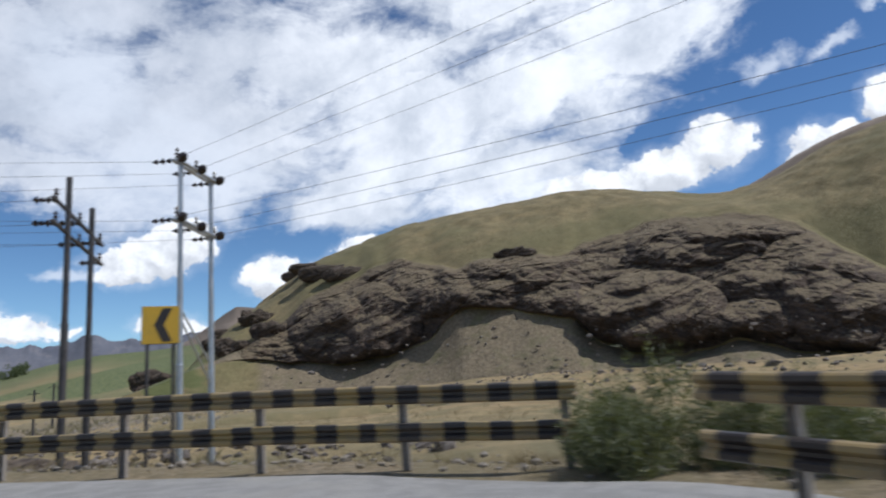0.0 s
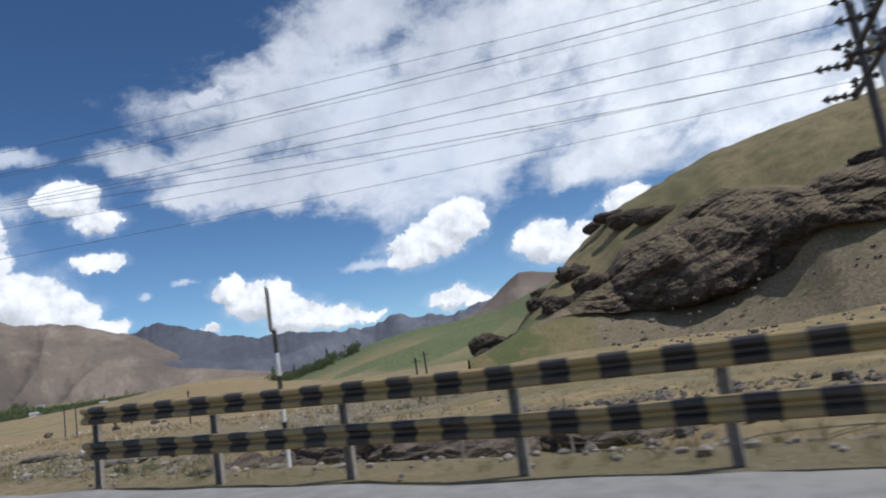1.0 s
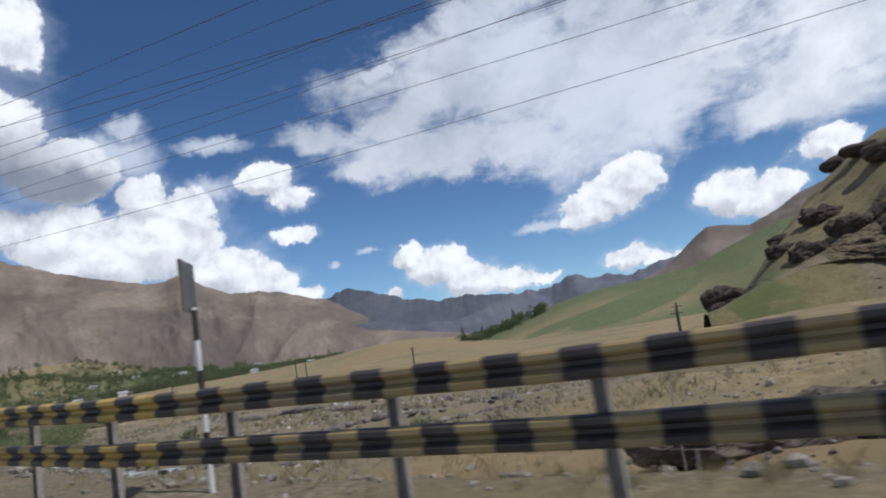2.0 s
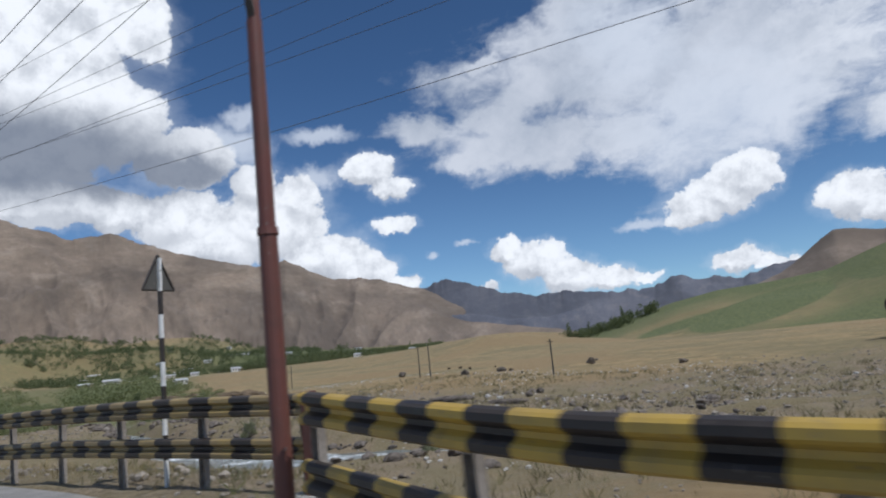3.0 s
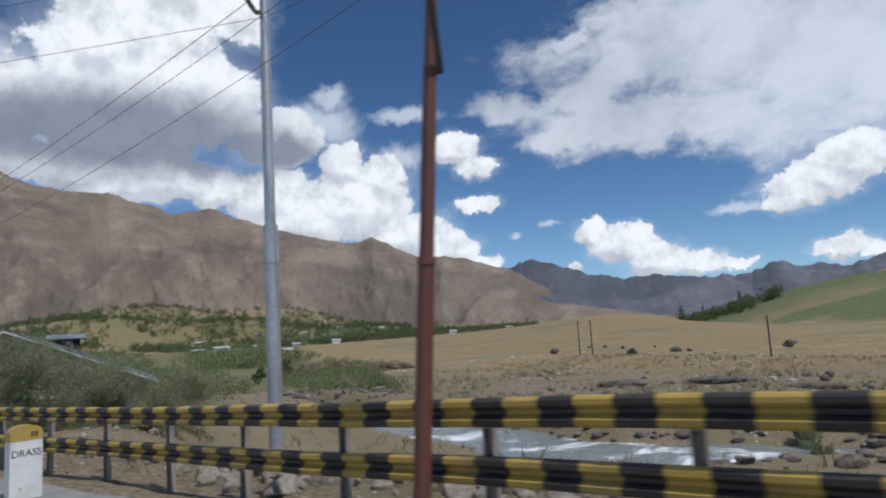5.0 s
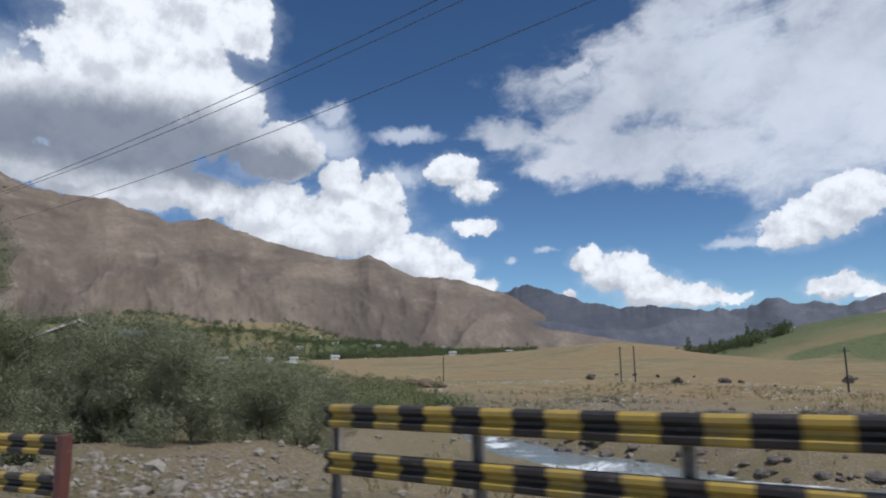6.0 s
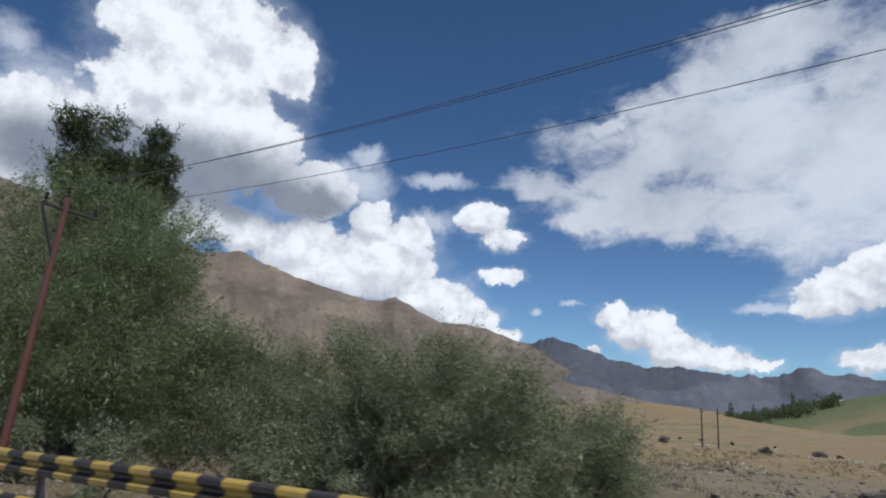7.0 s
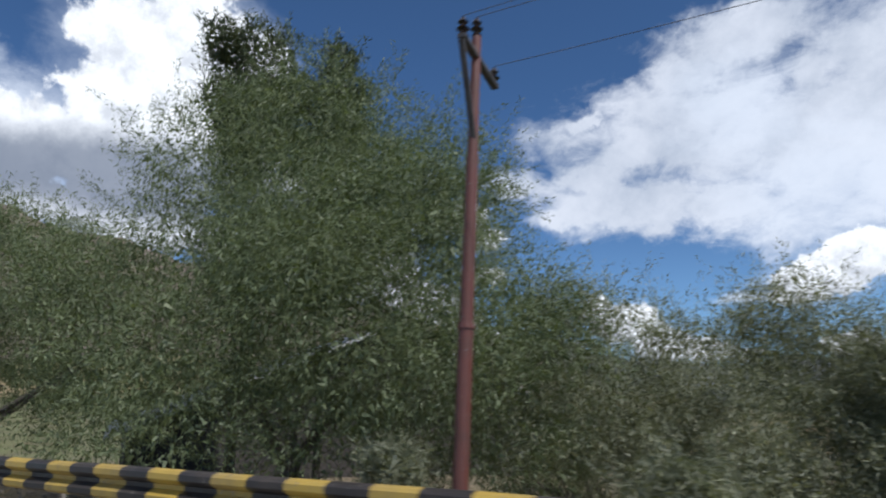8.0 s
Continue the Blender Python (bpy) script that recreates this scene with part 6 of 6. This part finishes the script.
# the grey-green bushes behind the rail
for k, (x, y, half, high) in enumerate(((-91.3, -11.5, 1.9, 3.7), (-93.4, -12.6, 2.5, 4.6), (-96.0, -14.4, 2.6, 5.0), (-98.4, -16.8, 2.6, 5.0), (-95.6, -10.6, 2.3, 3.8), (-98.8, -12.6, 2.6, 4.2), (-101.5, -15.2, 2.6, 4.7), (-103.0, -18.0, 2.4, 4.8), (-100.0, -9.4, 2.2, 3.2), (-104.6, -11.5, 2.8, 3.8), (-93.6, -13.6, 1.5, 3.4), (-94.8, -13.4, 1.9, 3.9), (-97.2, -15.4, 1.9, 4.2), (-92.0, -8.6, 1.8, 2.6), (-95.0, -8.8, 2.0, 3.2), (-94.5, -6.6, 1.9, 2.4), (-98.0, -5.0, 2.2, 2.6))):
    z = ground_z(x, y)
    top = high + max(0.0, -0.4 - z) * 0.7
    tree("bush", at_ground(x, y), clump_dome(40 + k, 34, half, top, 0.05, 0.31), 26000 if k in (1, 2, 3, 10) else 17000, 0.082, BUSHES, "dense grey-green bush behind the guardrail", "bush", 50 + k, 420, 0.85, 32, (1.6, 1.2, 6, 0.05), 0.9, 0.1, "bushes by the road")
for k, (x, y, half, high) in enumerate(((-89.4, -17.6, 0.7, 1.2), (-92.6, -19.8, 0.8, 1.5), (-95.6, -21.8, 0.8, 1.4), (-86.6, -15.4, 0.7, 0.9))):
    tree("shrub", at_ground(x, y), clump_dome(60 + k, 9, half, high, 0.05, 0.5), 5200, 0.095, BUSHES, "low grey-green shrub at the foot of the willow", "bush", 70 + k, 90, 0.4, 18, (0.7, 0.6, 5, 0.03), 0.9, 0.1, "shrubs by the road")
# the shrub in the gap between two rails
for k, (x, y, half, high, mat) in enumerate(((0.7, 9.9, 1.0, 1.5, GREEN_GRASS), (1.9, 9.6, 1.1, 1.1, BUSHES), (0.2, 9.3, 0.7, 0.85, BUSHES), (2.8, 8.9, 0.9, 0.9, BUSHES))):
    tree("shrub", at_ground(x, y), clump_dome(80 + k, 10, half, high, 0.05, 0.48), 7000, 0.075, SHRUB, "grey-green roadside shrub in the gap between guardrails", "bush", 90 + k, 160, 0.45, 22, (0.8, 0.7, 6, 0.025), 0.9, 0.1, "shrubs by the road")


# the valley's woods: rounded crowns and poplars, from the near meadow to the village
def woods(name, spots, seed, mat, label, leaves=150, leaf=0.6, tall=1.0):
    rng = np.random.RandomState(seed)
    verts, faces, n = [], [], 0
    heights = [q[2] for q in spots] if len(spots[0]) == 4 else land([q[0] for q in spots], [q[1] for q in spots])[0]
    for spot, z in zip(spots, heights):
        x, y, s = spot[0], spot[1], spot[-1]
        poplar_like = rng.uniform() < 0.05
        high = s * (2.2 if poplar_like else rng.uniform(1.0, 1.5)) * tall
        wide = s * (0.42 if poplar_like else rng.uniform(0.75, 1.1))
        cl = [(x + rng.normal(0, wide * 0.4), y + rng.normal(0, wide * 0.4), z + high * u, wide * 0.6, wide * 0.6, high * 0.24) for u in (0.2, 0.42, 0.6, 0.8)]
        v, f = leaf_mass([c[:3] for c in cl], [c[3:] for c in cl], leaves, leaf * s / 3.0, rng.randint(1 << 30), 0.1, 0.8)
        verts.append(v)
        faces.append(f + n)
        n += len(v)
    return tagged(mesh_object(name, np.concatenate(verts), np.concatenate(faces), mat, smooth=False), label, "trees", kind="stuff")


def polar_spots(seed, count, yaw, far, size):
    rng = np.random.RandomState(seed)
    a, r = np.radians(rng.uniform(*yaw, count)), np.exp(rng.uniform(math.log(far[0]), math.log(far[1]), count))
    keep = lumps(seed, 1.4, np.stack([np.degrees(a) * 0.25, np.log(r) * 3], 1)) > -0.35
    return [(-50 - math.sin(t) * q, math.cos(t) * q, rng.uniform(*size)) for t, q in zip(a[keep], r[keep])]


woods("valley_trees", polar_spots(3, 2600, (66, 99), (880, 1440), (3.5, 8.5)) + polar_spots(13, 520, (58, 72), (760, 1150), (3.5, 6.5)), 3, FAR_LEAVES, "green orchards and poplars around the village", 90)
thickets = [q for q in polar_spots(4, 1300, (75, 98), (75, 260), (1.0, 2.6)) if to_line(RIVER, np.array([q[0]]), np.array([q[1]]))[0][0] > 9]
woods("meadow_trees", thickets, 4, MEADOW_LEAVES, "green willow thickets on the valley floor", 330, 0.25, 0.75)
woods("meadow_groves", polar_spots(14, 1300, (77, 99), (230, 800), (2.4, 5.2)), 14, MEADOW_LEAVES, "olive-green groves beyond the meadow", 150, 0.36, 0.8)
woods("village_trees", polar_spots(5, 200, (52, 75), (900, 1100), (3.5, 6.0)), 5, FAR_LEAVES, "line of distant village trees", 160)
rng = np.random.RandomState(66)
crest_line = [slope_spot(rng.uniform(42.0, 49.5), rng.uniform(0.84, 1.0)) + (rng.uniform(3.5, 6.5),) for _ in range(60)] + [slope_spot(rng.uniform(44.0, 49.5), rng.uniform(0.7, 0.9)) + (rng.uniform(3.0, 5.5),) for _ in range(30)]
woods("slope_trees", crest_line, 6, FAR_LEAVES, "dark green trees along the crest of the far slope", 260, 0.5, 1.15)
for x, y, s in ((-206.0, 22.8, 3.0), (-197, 16, 2.2)):
    tree("lone_tree", at_ground(x, y), clump_dome(7, 9, s * 0.72, s * 2.0, 0.1, 0.5), 2600, 0.3, FAR_LEAVES, "lone round dark green tree in the meadow", "tree", 8, 0, 0, 0, (2.4, 1.2, 5, 0.14))
for x, y, s in ((-75, 33, 1.1), (-86, 30, 0.9), (-84, 28.5, 0.8), (-97, 27, 1.0), (-70, 37, 0.9), (-112, 22, 1.0), (-62, 30, 0.9)):
    tree("bank_bush", at_ground(x, y), clump_dome(9, 8, s, s * 1.5, 0.05, 0.5), 1500, 0.2, BUSHES, "grey-green bush on the stony river bank", "bush", int(-x), 40, 0.5, 20, (0.9, 0.7, 5, 0.03), 0.9, 0.1, "bushes on the bank")


# ---- grass ----
def blades(name, spots, height, seed, mat, label, per=9, spread=0.12, wide=1.0):
    rng = np.random.RandomState(seed)
    n = len(spots) * per
    base = np.repeat(spots, per, 0) + np.c_[rng.normal(0, spread, (n, 2)), np.zeros(n)]
    lean = rng.normal(0, 0.5, (n, 2))
    h = np.repeat(height, per) * rng.uniform(0.5, 1.2, n)
    tip = base + np.c_[lean * h[:, None], h]
    a = rng.uniform(0, 6.28, n)
    half = np.c_[np.cos(a), np.sin(a), np.zeros(n)] * (0.0012 + 0.006 * h[:, None]) * wide
    mid = base * 0.45 + tip * 0.55 - np.c_[lean * h[:, None] * 0.12, np.zeros(n)]
    verts = np.stack([base - half, base + half, mid + half * 0.7, tip, mid - half * 0.7], 1).reshape(-1, 3)
    faces = np.arange(n * 5).reshape(-1, 5)
    return tagged(mesh_object(name, verts, faces, mat, smooth=False), label, "grass", kind="stuff")


rng = np.random.RandomState(88)
pick = rng.randint(0, len(along), 6500)
away = rng.gamma(1.4, 2.1, 6500) + 0.25
spot = along[pick] + normal[pick] * away[:, None]
thick = lumps(90, 0.35, spot) > -0.25
spot, away = spot[thick], away[thick]
blades("dry_grass", on_land(spot[:, 0], spot[:, 1], -0.02), rng.gamma(3.0, 0.04, len(spot)) + 0.03, 91, GRASS, "tufts of dry straw-coloured grass along the verge", 9, 0.045)
pick = rng.randint(0, len(along), 5200)
spot = along[pick] + normal[pick] * (rng.gamma(1.4, 1.9, 5200) + 0.25)[:, None]
spot = spot[lumps(92, 0.25, spot) > 0.05]
blades("green_weeds", on_land(spot[:, 0], spot[:, 1], -0.02), rng.gamma(3.0, 0.035, len(spot)) + 0.03, 93, GREEN_GRASS, "green weeds along the verge", 12, 0.06)
field = np.stack([rng.uniform(-120, 10, 6000), rng.uniform(14, 75, 6000)], 1)
field = field[(to_line(RIVER, field[:, 0], field[:, 1])[0] > 9) & (lumps(94, 0.08, field) > -0.3)]
bank = np.stack([rng.uniform(-175, -45, 5200), rng.uniform(-6, 85, 5200)], 1)
bank = bank[(land(bank[:, 0], bank[:, 1])[1] > 3) & (to_line(RIVER, bank[:, 0], bank[:, 1])[0] > 6.5) & (lumps(96, 0.12, bank) > -0.2)]
blades("bank_tufts", on_land(bank[:, 0], bank[:, 1], -0.03), rng.uniform(0.25, 0.8, len(bank)), 97, OLIVE_GRASS, "tufts of olive weeds on the stony far bank", 8, 0.2, 5.0)
blades("field_grass", on_land(field[:, 0], field[:, 1], -0.02), rng.uniform(0.15, 0.4, len(field)), 95, GRASS, "dry grass over the valley floor", 7, 0.16, 2.5)


# ---- houses and small things in the valley ----
def house(place, turn, size, wall, roof, label, pitch=0.28, windows=3, name="house"):
    """A small gabled house: walls, two roof slopes, a door and windows."""
    w, d, h = size
    o = holder(name, place, label, "house", "village houses")
    o.rotation_euler = (0, 0, radians(turn))
    ridge = h + d / 2 * pitch
    bm = bmesh.new()
    pts = [(-w / 2, -d / 2, -0.6), (w / 2, -d / 2, -0.6), (w / 2, d / 2, -0.6), (-w / 2, d / 2, -0.6), (-w / 2, -d / 2, h), (w / 2, -d / 2, h), (w / 2, d / 2, h), (-w / 2, d / 2, h), (-w / 2, 0, ridge), (w / 2, 0, ridge)]
    v = [bm.verts.new(p) for p in pts]
    for f in ((0, 1, 5, 4), (2, 3, 7, 6), (1, 2, 6, 9, 5), (3, 0, 4, 8, 7), (3, 2, 1, 0)):
        bm.faces.new([v[k] for k in f])
    part("wall", bm, wall, o)
    for s in (-1, 1):
        bm = bmesh.new()
        over, lift = 0.45, 0.06
        box(bm, (-w / 2 - over, 0, -0.05), (w / 2 + over, math.hypot(d / 2 + over, (d / 2 + over) * pitch), 0.05))
        m = Matrix.Translation((0, 0, ridge + lift)) @ Matrix.Rotation(0 if s > 0 else math.pi, 4, "Z") @ Matrix.Rotation(-math.atan(pitch), 4, "X")
        bmesh.ops.transform(bm, matrix=m, verts=bm.verts)
        part("roof", bm, roof, o)
    for k in range(windows):
        x = -w / 2 + w * (k + 0.7) / (windows + 0.4)
        bm = bmesh.new()
        box(bm, (x - 0.4, -d / 2 - 0.04, h * 0.42), (x + 0.4, -d / 2 + 0.03, h * 0.8))
        part("window", bm, GLASS, o, "dark window")
    bm = bmesh.new()
    box(bm, (w / 2 - 0.9, -d / 2 - 0.05, 0), (w / 2 - 0.15, -d / 2 + 0.03, min(h * 0.8, 2.0)))
    part("door", bm, DARK_WOOD, o, "dark wooden door")
    return o


VILLAGE = [(-965, 121, 10, 20), (-905, 110, 8, 5), (-870, 96, 9, -12), (-840, 140, 11, 30), (-800, 118, 7, -20), (-1010, 160, 9, 0), (-760, 150, 8, 15), (-640, 62, 12, 5), (-590, 40, 9, -10), (-700, 175, 8, 25), (-1060, 250, 9, 10), (-980, 330, 9, -8), (-900, 400, 8, 12), (-930, 520, 10, 4), (-1040, 470, 9, 20), (-860, 610, 8, -15), (-540, 95, 8, 40), (-1120, 90, 12, 0), (-1150, 180, 10, 14), (-760, 330, 8, 0), (-720, 380, 7, 10)]
rng = np.random.RandomState(404)
for k in range(26):
    turn, far = radians(rng.uniform(64, 86)), rng.uniform(900, 1380)
    VILLAGE.append((-50 - math.sin(turn) * far, math.cos(turn) * far, rng.uniform(9, 16), rng.uniform(-30, 30)))
for k, (x, y, w, turn) in enumerate(VILLAGE):
    pale = k % 3 != 2
    house((x, y, ground_z(x, y)), 60 + turn, (w, 6.5, 3.0 + (k % 2) * 0.6), WALL_PAINT if pale else MUD_WALL, TIN_ROOF, "small whitewashed house with a pale tin roof" if pale else "small mud-walled house with a pale tin roof")
house((-512, 636, 27.0), 40, (13, 7, 3.0), MUD_WALL, TIN_ROOF, "lone farmhouse on the green slope")
house((-545, 625, 24.0), 40, (8, 6, 2.6), MUD_WALL, TIN_ROOF, "small farm shed on the green slope")
house((-132, -13.2, 2.9), 95, (2.4, 2.2, 1.6), DARK_WOOD, BLUE_ROOF, "small dark hut above the bushes", windows=1)


def big_shed():
    """The long shed below the road, gable end towards the river."""
    x0, x1, ridge_y, ridge_z, run, drop = -112.5, -128.0, -15.5, 4.75, 9.9, 4.2
    o = holder("shed", (x0, ridge_y, ground_z(x0, ridge_y)), "long dark shed with a blue-grey tin roof and pale fascia", "shed")
    base = Vector((x0, ridge_y, ground_z(x0, ridge_y)))
    for s in (-1, 1):
        bm = bmesh.new()
        ring = []
        for x in (x0 + 0.5, x1):
            for y, z in ((ridge_y, ridge_z), (ridge_y + s * run, ridge_z - drop)):
                ring.append(bm.verts.new(Vector((x, y, z)) - base))
        face = bm.faces.new((ring[0], ring[1], ring[3], ring[2]))
        bmesh.ops.solidify(bm, geom=[face], thickness=0.09)
        part("roof", bm, BLUE_ROOF, o)
        cross_arm(o, Vector((x0 + 0.56, ridge_y, ridge_z - 0.08)) - base, Vector((x0 + 0.56, ridge_y + s * run, ridge_z - drop - 0.08)) - base, WHITE, 0.1, "fascia")
    bm = bmesh.new()
    low = -2.6
    outline = [(ridge_y - run + 0.7, low), (ridge_y + run - 0.7, low), (ridge_y + run - 0.7, ridge_z - drop + 0.15), (ridge_y, ridge_z - 0.12), (ridge_y - run + 0.7, ridge_z - drop + 0.15)]
    a = [bm.verts.new(Vector((x0, y, z)) - base) for y, z in outline]
    b = [bm.verts.new(Vector((x1 + 0.4, y, z)) - base) for y, z in outline]
    bm.faces.new(a)
    bm.faces.new(b[::-1])
    for k in range(5):
        j = (k + 1) % 5
        bm.faces.new((a[j], a[k], b[k], b[j]))
    part("wall", bm, DARK_WOOD, o)
    for y in (-12.5, -9.2, -7.2):
        bm = bmesh.new()
        box(bm, Vector((x0 + 0.01, y - 0.1, low)) - base, Vector((x0 + 0.12, y + 0.1, ridge_z - 0.3 - abs(y - ridge_y) * drop / run)) - base)
        part("timber", bm, BARK, o, "weathered timber post")
    return o


big_shed()


def field_pole(x, y, top, label="thin dark power pole out in the fields", twin=False):
    z = ground_z(x, y)
    o = holder("field_pole", (x, y, z), label, "power pole", "poles in the fields")
    for dx in ((0.0, 3.0) if twin else (0.0,)):
        bm = bmesh.new()
        tube(bm, (dx, dx * 0.4, -0.5), (dx, dx * 0.4, top), 0.16, 0.12, 8)
        part("pole", bm, DARK_STEEL, o)
    cross_arm(o, (-0.7, -0.2, top - 0.5), (0.7, 0.2, top - 0.5), DARK_STEEL, 0.07)
    return o


field_pole(-132.4, 83.4, 6.5)
field_pole(-183, 84, 7.5, twin=True, label="twin dark power pole out in the fields")
field_pole(-253.6, 75.8, 7.0)
field_pole(-73.7, 83.6, 6.2, "thin leaning pole in the dry field")
field_pole(-68, 74, 5.8, "thin leaning pole in the dry field")
for x, y, s in ((-117.7, 101.4, 0.9), (-175, 92, 1.4), (-168, 98, 1.2), (-150, 110, 1.3), (-196, 86, 1.5)):
    outcrop((x, y, ground_z(x, y) + s * 0.4), (s * 1.4, s, s * 0.8), x, int(-x), "dark boulder lying in the dry field", PALE_ROCK, 3, "field_boulder")


# thin reeds and stakes behind the rail
rng = np.random.RandomState(5)
for x, y, h in ((-17.2, 12.5, 1.0), (-19.0, 12.0, 0.9), (-26.5, 12.5, 1.2), (-29.5, 10.5, 1.3), (-34.8, 18.5, 2.6)):
    bm = bmesh.new()
    tube(bm, (0, 0, -0.2), (rng.uniform(-0.1, 0.1), 0.05, h), 0.025, 0.018, 8)
    o = part("stake", bm, DULL_STEEL, None)
    o.location = at_ground(x, y, 0)
    tagged(o, "thin pale stake standing behind the guardrail", "stake", "stakes behind the rail")
